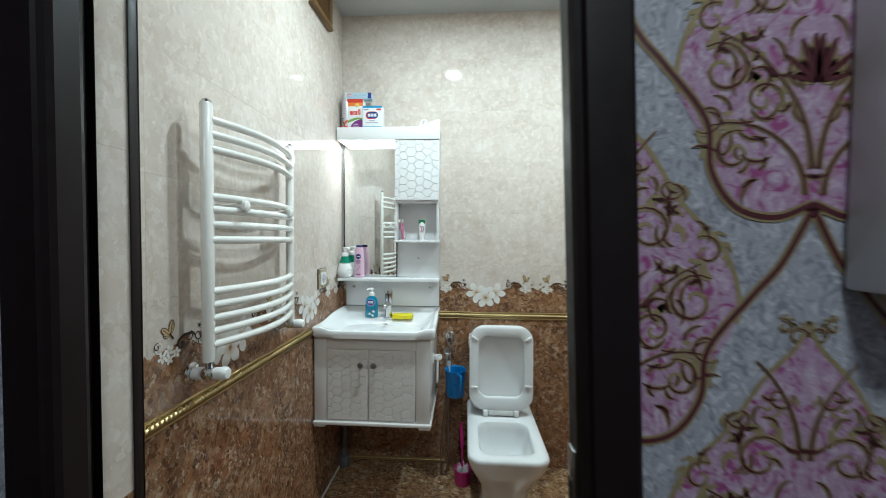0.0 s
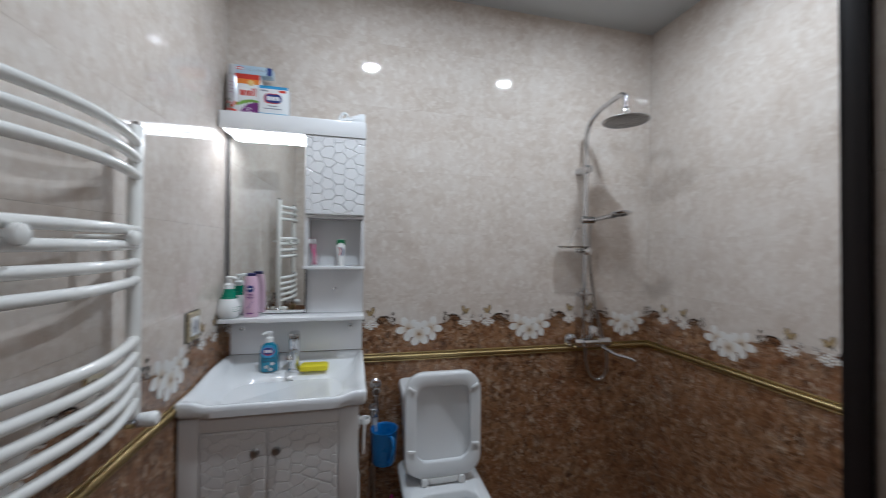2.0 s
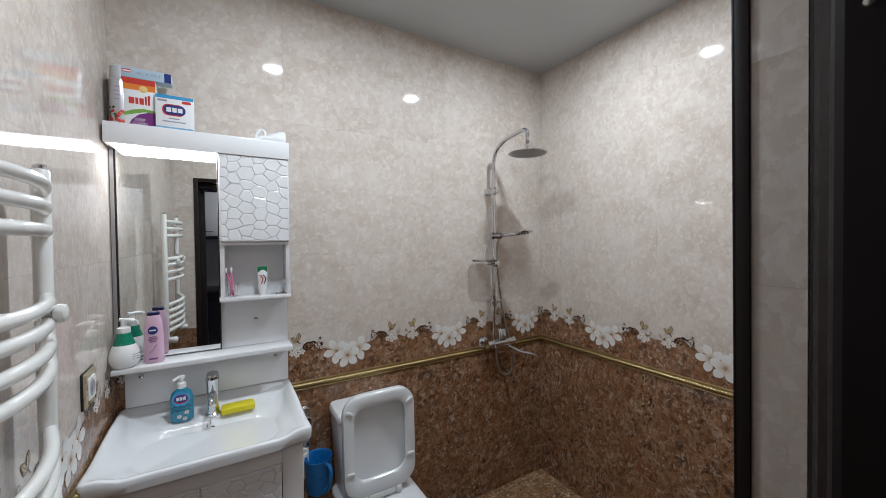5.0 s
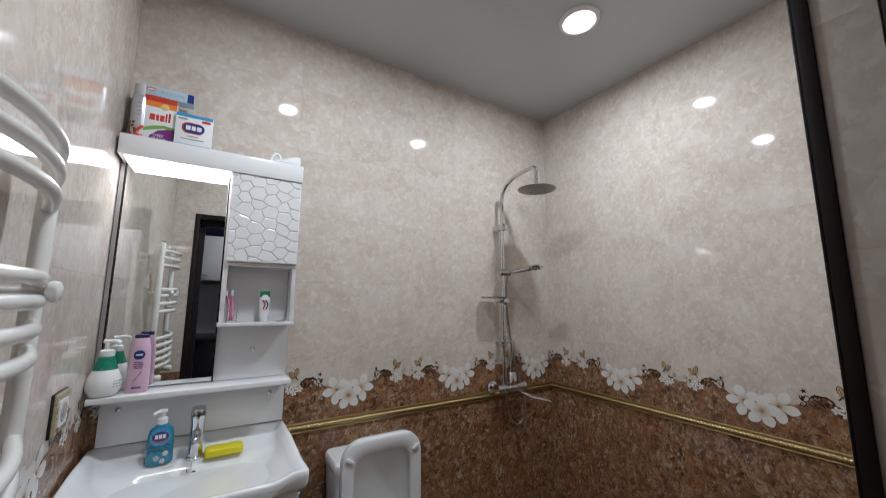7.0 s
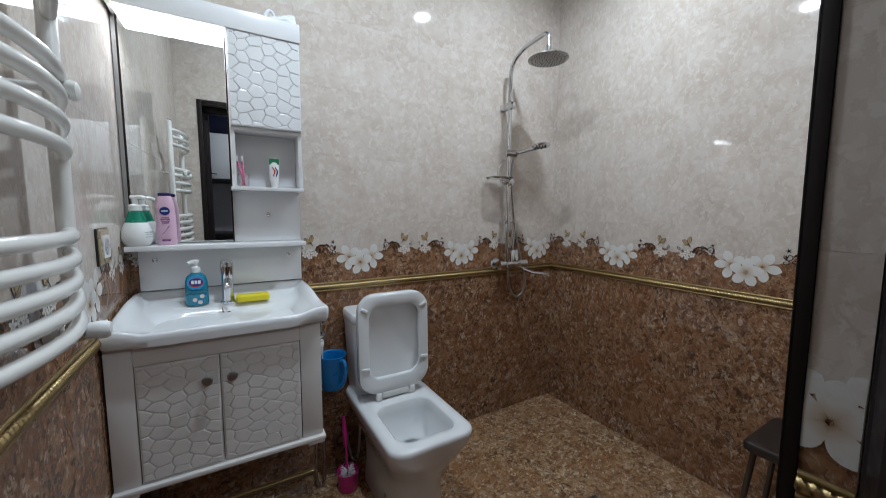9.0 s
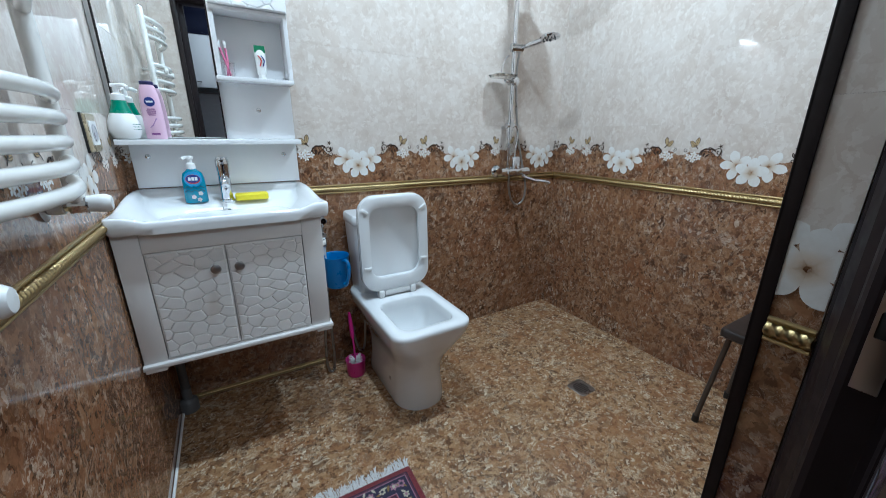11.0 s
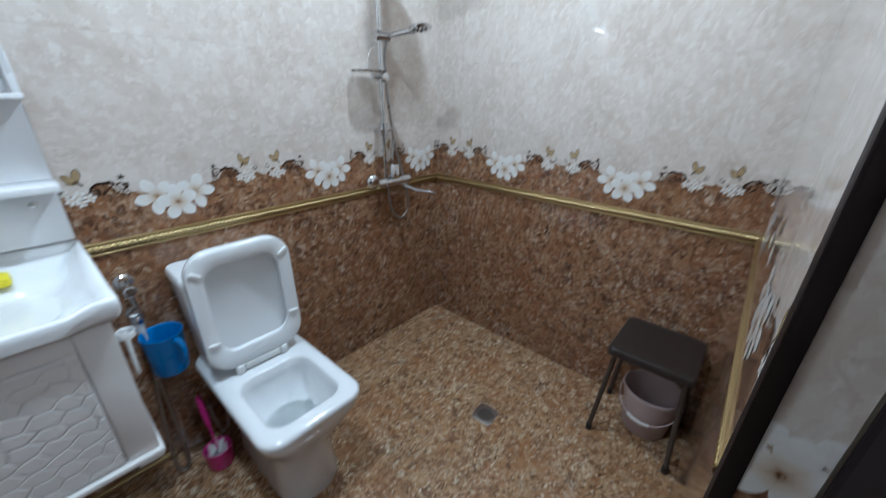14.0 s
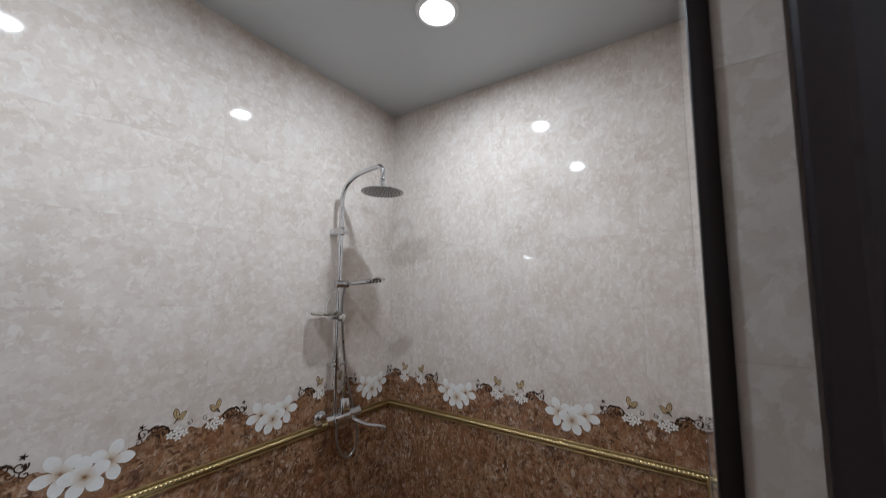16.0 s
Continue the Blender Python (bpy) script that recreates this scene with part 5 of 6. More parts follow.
plate_on("green_print", tubep, plain("print_forest", (0.015, 0.17, 0.07), 0.35), -0.325, -0.289, OZ + 0.092, OZ + 0.116, 2.0265)
for k, mt in enumerate((RED, CARD, NAVY)):
    bm = mesh()
    tube(bm, [(-0.315 + 0.005 * k, 2.0205 - 0.0003 * k, OZ + 0.082), (-0.306 + 0.005 * k, 2.0195, OZ + 0.066), (-0.312 + 0.005 * k, 2.0172, OZ + 0.046)], 0.0022, 6, 5)
    part("stripe_print", bm, mt, tb)
bm = mesh()
box(bm, -0.262, -0.224, 2.0, 2.03, OZ + 0.0002, OZ + 0.004, 0.0015)
tagged(finish("razor_case", bm, clear("milky_plastic", (0.85, 0.8, 0.82), 0.3)), "small flat clear plastic case on the shelf", "case")

# things on the washbasin
soap = thing("soap_bottle", (-0.585, 1.985, 0.886), "blue liquid soap pump bottle on the washbasin", "bottle")
BX, BY, BZ = -0.583, 1.985, 0.8835
blue_liquid = plain("blue_liquid_soap", (0.012, 0.23, 0.36), 0.12, vary=0.1, coat=0.5)
bm = mesh()
loft(bm, [[Vector((BX + w * (abs(math.cos(a)) ** 0.7) * (1 if math.cos(a) > 0 else -1), BY + d * math.sin(a), BZ + z)) for a in [math.tau * k / 28 for k in range(28)]] for w, d, z in ((0.033, 0.018, 0.0), (0.036, 0.021, 0.004), (0.0355, 0.021, 0.05), (0.0345, 0.020, 0.085), (0.030, 0.018, 0.104), (0.018, 0.014, 0.114), (0.013, 0.013, 0.120))])
sb = part("body", bm, blue_liquid, soap)
bm = mesh()
lathe(bm, [(0.014, BZ + 0.119), (0.0145, BZ + 0.122), (0.014, BZ + 0.136), (0.008, BZ + 0.140), (0.006, BZ + 0.141), (0.006, BZ + 0.152), (0.011, BZ + 0.154), (0.011, BZ + 0.162), (0.006, BZ + 0.164)], at=(BX, BY, 0), seg=20)
tube(bm, [(BX, BY, BZ + 0.158), (BX - 0.012, BY - 0.012, BZ + 0.159), (BX - 0.022, BY - 0.024, BZ + 0.154)], 0.005, 8, 4)
part("pump", bm, PLASTIC, soap)


def arc_plate(name, mat, w, z0, z1, y, parent, shape):
    bm = mesh()
    pts = [(BX + w * shape(k)[0], BZ + (z0 + z1) / 2 + (z1 - z0) / 2 * shape(k)[1]) for k in range(28)]
    loft(bm, [[Vector((x, y - d, z)) for x, z in pts] for d in (0, 0.0006)])
    return part(name, bm, mat, parent, smooth=False)


oval = lambda k: (math.cos(math.tau * k / 28), math.sin(math.tau * k / 28))
arc_plate("sky_label", SKY, 0.027, 0.058, 0.112, BY - 0.0212, sb, oval)
arc_plate("red_oval", RED, 0.022, 0.068, 0.101, BY - 0.0218, sb, oval)
arc_plate("navy_oval", NAVY, 0.0205, 0.072, 0.100, BY - 0.0224, sb, oval)
bm = mesh()
for x0, x1 in ((-0.014, -0.006), (-0.004, 0.004), (0.006, 0.014)):
    box(bm, BX + x0, BX + x1, BY - 0.0236, BY - 0.0228, BZ + 0.080, BZ + 0.092)
part("brand_bar", bm, CARD, sb)
bm = mesh()
for k in range(2):
    ribbon(bm, [(BX - 0.03 + 0.01 * j, BZ + 0.040 + 0.012 * k + 0.008 * (j % 2)) for j in range(7)], 0.005, 0)
for v in bm.verts:
    v.co = Vector((v.co.x, BY - 0.0222, v.co.y))
part("zigzag_print", bm, plain("print_deep_teal", (0.004, 0.10, 0.17), 0.3), sb, smooth=False)
bm = mesh()
for cx, cz in ((-0.006, 0.022), (0.016, 0.034), (0.010, 0.012)):
    for j in range(5):
        petal(bm, BX + cx, BZ + cz, math.tau * j / 5, 0.0075, 0.006, 0.0)
for v in bm.verts:
    v.co = Vector((v.co.x, BY - 0.0226, v.co.y))
part("flower_print", bm, CARD, sb, smooth=False)

faucet = thing("basin_tap", (-0.487, 1.985, 0.886), "chrome single-lever basin mixer tap", "tap")
FX, FY = -0.487, 1.988
bm = mesh()
lathe(bm, [(0.026, 0.877), (0.026, 0.885), (0.021, 0.890), (0.0195, 0.93), (0.0205, 0.985), (0.0225, 1.012), (0.0225, 1.016)], at=(FX, FY, 0), seg=28)
part("body", bm, CHROME, faucet)
bm = mesh()
tube(bm, [(FX, FY - 0.008, 0.958), (FX, FY - 0.05, 0.966), (FX, FY - 0.088, 0.958), (FX, FY - 0.098, 0.948)], 0.0145, 14, 5, lambda t: 1.0 - 0.15 * t)
part("spout", bm, CHROME, faucet)
bm = mesh()
lathe(bm, [(0.0225, 1.0165), (0.0215, 1.030), (0.018, 1.040), (0.0, 1.042)], at=(FX, FY, 0), seg=28, cap=False)
loft(bm, [rrect(FX - 0.0175, FX + 0.0175, FY - 0.06, FY + 0.012, z, 0.015) for z in (1.034, 1.038)] + [rrect(FX - 0.015, FX + 0.015, FY - 0.057, FY + 0.009, 1.043, 0.013)])
part("lever", bm, CHROME, faucet)

bm = mesh()
loft(bm, [rrect(-0.458, -0.352, 1.945, 1.995, 0.8835, 0.008), rrect(-0.461, -0.349, 1.942, 1.998, 0.886, 0.009), rrect(-0.461, -0.349, 1.942, 1.998, 0.903, 0.009), rrect(-0.456, -0.354, 1.947, 1.993, 0.907, 0.008)])
tagged(finish("sponge", bm, plain("yellow_sponge", (0.70, 0.60, 0.015), 0.75, vary=0.15, scale=200, bumps=0.5)), "yellow sponge lying on the washbasin", "sponge")

# socket
socket = thing("wall_socket", (L, 1.765, 1.12), "champagne-framed wall socket on the tiles", "socket")
bm = mesh()
loft(bm, [[Vector((L + d, p.x, p.y)) for p in rrect(1.716 + i, 1.814 - i, 1.073 + i, 1.171 - i, 0, 0.006)] for d, i in ((0.0005, 0), (0.008, 0.0), (0.011, 0.003))])
part("frame", bm, BRASS, socket)
bm = mesh()
box(bm, L + 0.0002, L + 0.006, 1.7145, 1.8155, 1.0715, 1.1725, 0.001)
part("base_plate", bm, BLACK, socket, "black base plate")
bm = mesh()
loft(bm, [[Vector((L + d, p.x, p.y)) for p in rrect(1.734, 1.796, 1.091, 1.153, 0, 0.004)] for d in (0.0105, 0.0135)])
part("insert", bm, PLASTIC, socket)
bm = mesh()
lathe(bm, [(0.024, 0), (0.022, 0.0012), (0.019, 0.0014), (0.018, 0.0003)], m=axis((L + 0.0136, 1.765, 1.122), (0, 1.765, 1.122)), seg=28)
part("dial", bm, SILVER, socket)

# vent grille
vent = thing("vent_grille", (L, 1.742, 2.48), "carved brown vent grille near the ceiling", "vent")
WOOD = plain("carved_brown_plastic", (0.17, 0.095, 0.035), 0.4, vary=0.25)
bm = mesh()
for a, b, c, d in ((1.622, 1.862, 2.392, 2.424), (1.622, 1.862, 2.556, 2.588), (1.622, 1.654, 2.4242, 2.5558), (1.830, 1.862, 2.4242, 2.5558)):
    box(bm, L + 0.0005, L + 0.026, a, b, c, d, 0.004)
part("frame", bm, WOOD, vent)
for k in range(8):
    bm = mesh()
    box(bm, L + 0.004, L + 0.018, 1.655, 1.829, 2.428 + 0.016 * k, 2.436 + 0.016 * k, 0.002)
    part("slat", bm, WOOD, vent)
bm = mesh()
lathe(bm, [(0.0065, 0), (0.005, 0.004), (0.002, 0.0055)], m=axis((0, 0, 0), (1, 0, 0)), seg=8)
bead = part("bead", bm, WOOD, vent)
bead.location = (L + 0.0255, 1.630, 2.398)
for k in range(1, 32):
    b2 = new("bead", bead.data)
    b2.parent, b2.matrix_parent_inverse = vent, vent.matrix_basis.inverted()
    b2.location = (L + 0.0255, 1.630 + 0.0149 * (k % 16), 2.398 if k < 16 else 2.582)

# blue jug on the bidet spray
jug = thing("plastic_jug", (-0.107, 1.965, 0.455), "blue plastic jug hanging beside the toilet", "jug")
JX, JY = -0.110, 1.968
bm = mesh()
prof = [(0.0, 0.462), (0.046, 0.462), (0.049, 0.468), (0.057, 0.600), (0.0595, 0.606), (0.0585, 0.609), (0.056, 0.606), (0.0545, 0.598), (0.047, 0.470), (0.0, 0.467)]
lathe(bm, prof, at=(JX, JY, 0), seg=36, cap=False)
part("body", bm, JUG, jug)
bm = mesh()
a = Vector((math.cos(-1.2), math.sin(-1.2), 0))
tube(bm, [Vector((JX, JY, 0.592)) + a * 0.054, Vector((JX, JY, 0.596)) + a * 0.078, Vector((JX, JY, 0.575)) + a * 0.092, Vector((JX, JY, 0.53)) + a * 0.086, Vector((JX, JY, 0.49)) + a * 0.066, Vector((JX, JY, 0.482)) + a * 0.050], 0.0075, 10, 5)
part("handle", bm, JUG, jug)

bidet = thing("bidet_spray", (-0.15, 2.05, 0.7), "chrome bidet spray with a looped steel hose", "bidet spray")
bm = mesh()
lathe(bm, [(0.026, 0), (0.026, 0.004), (0.014, 0.010), (0.014, 0.035)], m=axis((-0.145, B - 0.001, 0.762), (-0.145, 0, 0.762)), seg=22)
rod(bm, (-0.145, 2.045, 0.785), (-0.145, 2.045, 0.725), 0.014, 16)
rod(bm, (-0.145, 2.045, 0.762), (-0.145, 2.000, 0.762), 0.011, 14)
lathe(bm, [(0.016, 0), (0.017, 0.012), (0.012, 0.018)], m=axis((-0.145, 2.004, 0.762), (-0.145, 0, 0.762)), seg=16)
part("valve", bm, CHROME, bidet)
bm = mesh()
rod(bm, (-0.150, B - 0.001, 0.66), (-0.150, 2.03, 0.66), 0.008)
lathe(bm, [(0.018, -0.016), (0.018, 0.016), (0.013, 0.016), (0.013, -0.016), (0.018, -0.016)], m=Matrix.Translation((-0.150, 2.018, 0.66)), seg=20, cap=False)
part("holder", bm, CHROME, bidet)
bm = mesh()
tube(bm, [(-0.150, 2.018, 0.50), (-0.150, 2.018, 0.58), (-0.150, 2.018, 0.655), (-0.152, 2.006, 0.685), (-0.156, 1.982, 0.700)], 0.0125, 14, 5, lambda t: 0.8 + 0.45 * t)
hs2 = part("handset", bm, PLASTIC, bidet, "white plastic spray handset")
bm = mesh()
lathe(bm, [(0.0185, 0), (0.0185, 0.007), (0.014, 0.010), (0.0, 0.009)], m=axis((-0.156, 1.986, 0.699), (-0.17, 1.90, 0.68)), seg=18, cap=False)
part("spray_face", bm, STEEL, hs2)
bm = mesh()
tube(bm, [(-0.150, 2.018, 0.50), (-0.150, 2.018, 0.38), (-0.148, 2.01, 0.20), (-0.150, 1.995, 0.06), (-0.163, 1.985, 0.014), (-0.182, 1.985, 0.022), (-0.188, 1.99, 0.09), (-0.178, 2.0, 0.25), (-0.155, 2.02, 0.45), (-0.140, 2.035, 0.60), (-0.143, 2.045, 0.725)], 0.0062, 10, 7)
part("hose", bm, STEEL, bidet)
bm = mesh()
rod(bm, (-0.112, B - 0.001, 0.448), (-0.112, 2.015, 0.448), 0.007)
loft(bm, [rrect(-0.135, -0.085, 1.985, 2.03, z, 0.012) for z in (0.440, 0.456)])
part("jug_bracket", bm, plain("grey_plastic", (0.16, 0.16, 0.17), 0.4), bidet)

brush_set = thing("toilet_brush", (-0.066, 1.925, 0), "magenta toilet brush standing in its holder", "toilet brush")
TX, TY = -0.066, 1.925
bm = mesh()
lathe(bm, [(0.0, 0.001), (0.040, 0.001), (0.043, 0.006), (0.046, 0.075), (0.048, 0.082), (0.0455, 0.083), (0.043, 0.075), (0.040, 0.008), (0.0, 0.006)], at=(TX, TY, 0), seg=28, cap=False)
part("holder", bm, HOTPINK, brush_set)
bm = mesh()
rng = random.Random(11)
for k in range(120):
    a, e = rng.uniform(0, math.tau), rng.uniform(-0.2, 0.8)
    d = Vector((math.cos(a) * math.cos(e), math.sin(a) * math.cos(e), math.sin(e)))
    c = Vector((TX, TY, 0.062 + rng.uniform(-0.02, 0.02)))
    rod(bm, c + d * 0.006, c + d * rng.uniform(0.032, 0.038), 0.0013, 4)
tagged(part("bristles", bm, PLASTIC, brush_set), kind="stuff")
bm = mesh()
tube(bm, [(TX, TY, 0.05), (TX - 0.002, TY + 0.004, 0.12), (TX - 0.004, TY + 0.010, 0.20)], 0.0045, 10, 4)
tube(bm, [(TX - 0.004, TY + 0.010, 0.19), (TX - 0.006, TY + 0.014, 0.25), (TX - 0.010, TY + 0.020, 0.325)], 0.0085, 10, 5, lambda t: 0.6 + 0.6 * math.sin(math.pi * (0.2 + 0.75 * t)))
part("handle", bm, HOTPINK, brush_set)

# floor drain
drain = thing("floor_drain", (0.805, 1.292, 0), "small round-cornered steel floor drain", "drain")
bm = mesh()
dm = Matrix.Translation((0.805, 1.292, 0)) @ Matrix.Rotation(radians(3), 4, "Z")
loft(bm, [[dm @ p for p in rrect(-0.048 + i, 0.048 - i, -0.048 + i, 0.048 - i, z, 0.018)] for i, z in ((0, 0.0004), (0.0, 0.0022), (0.002, 0.003), (0.010, 0.003), (0.011, 0.0015))])
part("plate", bm, STEEL, drain)
# black bars imitate the shade in the grating's openings
bm = mesh()
for k in range(-3, 4):
    w = math.sqrt(max(0.0, 0.034 ** 2 - (k * 0.0095) ** 2))
    box(bm, -w, w, k * 0.0095 - 0.0028, k * 0.0095 + 0.0028, 0.0013, 0.0019)
part("slot_shade", pushed(bm, dm), BLACK, drain)

# stool and bucket
stool = thing("stool", (1.19, 0.765, 0), "low dark brown stool with grey metal legs", "stool")
SEATC = plain("dark_brown_seat", (0.030, 0.021, 0.018), 0.35, vary=0.5, scale=18)
LEG = plain("grey_metal_tube", (0.13, 0.11, 0.095), 0.4, 0.7, vary=0.3)
bm = mesh()
loft(bm, [rrect(1.037 + i, 1.340 - i, 0.618 + i, 0.912 - i, z, 0.024) for i, z in ((0.006, 0.403), (0.0, 0.409), (0.0, 0.430), (0.004, 0.437), (0.012, 0.4395), (0.035, 0.438))])
part("seat", bm, SEATC, stool)
for x0, y0, x1, y1 in ((1.080, 0.885, 1.045, 0.915), (1.300, 0.885, 1.318, 0.915), (1.080, 0.645, 1.038, 0.618), (1.300, 0.645, 1.318, 0.620)):
    bm = mesh()
    rod(bm, (x0, y0, 0.404), (x1, y1, 0.022), 0.0095, 12)
    leg = part("leg", bm, LEG, stool)
    bm = mesh()
    d = (Vector((x1, y1, 0.022)) - Vector((x0, y0, 0.404))).normalized()
    rod(bm, Vector((x1, y1, 0.03)), Vector((x1, y1, 0.0015)) , 0.0125, 12)
    part("rubber_foot", bm, BLACK, leg)
for y in (0.645, 0.885):
    bm = mesh()
    rod(bm, (1.080, y, 0.397), (1.300, y, 0.397), 0.008)
    part("crossbar", bm, LEG, stool)

bucket = thing("bucket", (1.226, 0.742, 0), "pale pink plastic bucket under the stool", "bucket")
BKT = plain("pale_pink_plastic", (0.52, 0.42, 0.42), 0.4, vary=0.05)
bm = mesh()
lathe(bm, [(0.0, 0.001), (0.082, 0.001), (0.086, 0.006), (0.108, 0.190), (0.114, 0.193), (0.114, 0.206), (0.108, 0.208), (0.104, 0.202), (0.082, 0.010), (0.0, 0.006)], at=(1.226, 0.742, 0), seg=40, cap=False)
part("body", bm, BKT, bucket)
bm = mesh()
hp = [(1.226 + 0.118 * math.cos(a), 0.742 + 0.118 * math.sin(a), 0.184 - 0.080 * math.sin(math.pi * k / 14)) for k, a in enumerate([radians(80 + 200 * j / 14) for j in range(15)])]
tube(bm, hp, 0.0032, 8)
part("handle", bm, BKT, bucket)
bm = mesh()
tube(bm, hp[5:9], 0.0075, 8)
part("grip", bm, PLASTIC, bucket)

# white ring holder on the side of the vanity
HR = Vector((-0.197, 1.830, 0.716))
holder_ring = thing("ring_holder", (-0.222, 1.825, 0.712), "white plastic ring holder on the vanity side", "holder")
bm = mesh()
lathe(bm, [(0.0205, -0.010), (0.0215, -0.008), (0.0215, 0.008), (0.0205, 0.010), (0.0185, 0.008), (0.0185, -0.008), (0.0205, -0.010)], at=HR, seg=28, cap=False)
part("ring", bm, PLASTIC, holder_ring)
bm = mesh()
for dy in (-0.0185, 0.0185):
    tube(bm, [HR + Vector((0, dy, -0.008)), HR + Vector((-0.002, dy * 1.05, -0.05)), HR + Vector((-0.003, dy * 0.9, -0.105)), HR + Vector((-0.003, dy * 0.3, -0.128)), HR + Vector((-0.003, 0, -0.130))], 0.0042, 8, 5)
part("strap", bm, PLASTIC, holder_ring)
bm = mesh()
box(bm, V1 + 0.0004, V1 + 0.0045, 1.811, 1.839, 0.690, 0.735, 0.001)
part("fixing_plate", bm, PLASTIC, holder_ring)

# trap under the vanity
bm = mesh()
lathe(bm, [(0.034, 0.0005), (0.034, 0.045), (0.026, 0.055), (0.018, 0.060), (0.018, 0.11)], at=(-0.755, 2.035, 0), seg=20)
rod(bm, (-0.755, 2.035, 0.10), (-0.755, 2.035, 0.437), 0.016)
tagged(finish("waste_pipe", bm, plain("grey_pipe", (0.10, 0.10, 0.10), 0.5)), "dark grey waste pipe under the vanity", "pipe")

# ---- rug ----
rug = thing("rug", (-0.31, 1.0, 0), "small red oriental rug with navy border and white fringe", "rug")
RUGM = Matrix.Translation((-0.312, 1.318, 0)) @ Matrix.Rotation(radians(-1.5), 4, "Z")
RW, RL = 0.238, 0.70


def wool(name, c):
    m, t, b = nodes(name)
    v = place(t)
    n = noisef(t, v, 420, 3)
    link(t, mixc(t, n, tuple(x * 0.55 for x in c), tuple(min(1, x * 1.35) for x in c)), b.inputs["Base Color"])
    b.inputs["Roughness"].default_value = 0.95
    b.inputs["Sheen Weight"].default_value = 0.3
    bump(t, b, n, 0.6, 0.002)
    return m


W_RED, W_NAVY, W_CREAM, W_BLUE, W_TAN, W_ROSE = wool("red_wool", (0.135, 0.006, 0.012)), wool("navy_wool", (0.016, 0.014, 0.040)), wool("cream_wool", (0.44, 0.41, 0.30)), wool("blue_wool", (0.085, 0.125, 0.21)), wool("ochre_wool", (0.20, 0.125, 0.035)), wool("rose_wool", (0.30, 0.15, 0.20))
bm = mesh()
loft(bm, [rrect(-RW + i, RW - i, -RL + i, -i, z, 0.004, 2) for i, z in ((0, 0.0005), (0, 0.0075), (0.002, 0.009))])
part("field", pushed(bm, RUGM), W_RED, rug)


def rug_band(name, inset, width, mat, z):
    bm = mesh()
    a, b = rrect(-RW + inset, RW - inset, -RL + inset, -inset, z, 0.001, 1), rrect(-RW + inset + width, RW - inset - width, -RL + inset + width, -inset - width, z, 0.001, 1)
    loft(bm, [a, b], False, False)
    part(name, pushed(bm, RUGM), mat, rug, smooth=False)


rug_band("outer_line", 0.018, 0.004, W_NAVY, 0.0092)
rug_band("border", 0.024, 0.055, W_NAVY, 0.0093)
rug_band("border_line", 0.0265, 0.003, W_ROSE, 0.0096)
rug_band("inner_line", 0.077, 0.003, W_ROSE, 0.0096)
rug_band("inner_border", 0.083, 0.004, W_NAVY, 0.0094)
rng = random.Random(4)
WOOLS = {"c": W_CREAM, "b": W_BLUE, "t": W_TAN, "r": W_ROSE, "n": W_NAVY}


def motif(name, col, bm):
    # woven edges waver by a knot or so
    for v in bm.verts:
        k = noise.noise_vector(Vector((v.co.x * 260, v.co.y * 260, 3.0)))
        v.co.x += 0.0017 * k.x
        v.co.y += 0.0017 * k.y
    part(name, pushed(bm, RUGM), WOOLS[col], rug, smooth=False)


def lobed(x, y, s, n, turn, z):
    bm = mesh()
    bm.faces.new([bm.verts.new((x + s * (0.55 + 0.45 * abs(math.cos(n * a / 2))) * math.cos(a + turn), y + s * (0.55 + 0.45 * abs(math.cos(n * a / 2))) * math.sin(a + turn), z)) for a in [math.tau * k / (n * 6) for k in range(n * 6)]])
    return bm


def rosette(x, y, s, cols, n=6):
    motif("rosette", cols[0], lobed(x, y, s, n, s * 40, 0.0099))
    motif("rosette_heart", cols[1], lobed(x, y, s * 0.5, n, s * 40 + 0.5, 0.0102))


def leaf_motif(col, x, y, a, ln, w, z):
    bm = mesh()
    petal(bm, x, y, a, ln, w, z)
    motif("leaf_motif", col, bm)


edge = RW - 0.0515
k = 0
y = -0.052
while y > -RL + 0.03:
    for sx in (-1, 1):
        rosette(sx * edge, y, 0.012 if k % 2 else 0.015, ("c", "r") if k % 2 else ("r", "n"))
        leaf_motif("t", sx * edge + 0.012, y - 0.018, 2.2 * sx + k, 0.024, 0.008, 0.0098)
        leaf_motif("c", sx * edge - 0.010, y - 0.022, -0.9 * sx + k, 0.02, 0.007, 0.0098)
    y -= 0.043
    k += 1
for j in range(9):
    x = -0.16 + 0.04 * j
    rosette(x, -0.052, 0.012 if j % 2 else 0.014, ("c", "n") if j % 2 else ("r", "c"))
    leaf_motif("t", x + 0.018, -0.060, 0.5 + j, 0.022, 0.008, 0.0098)
    leaf_motif("c", x + 0.02, -0.044, 2.4 + j, 0.018, 0.007, 0.0098)


def star_flower(x, y, r, turn):
    motif("flower_ground", "n", lobed(x, y, r * 1.3, 5, turn, 0.0097))
    bm = mesh()
    for k in range(5):
        petal(bm, x, y, turn + math.tau * k / 5, r, r * 0.62, 0.0100)
    motif("flower_motif", "c", bm)
    motif("flower_heart", "b", lobed(x, y, r * 0.36, 5, turn, 0.0104))


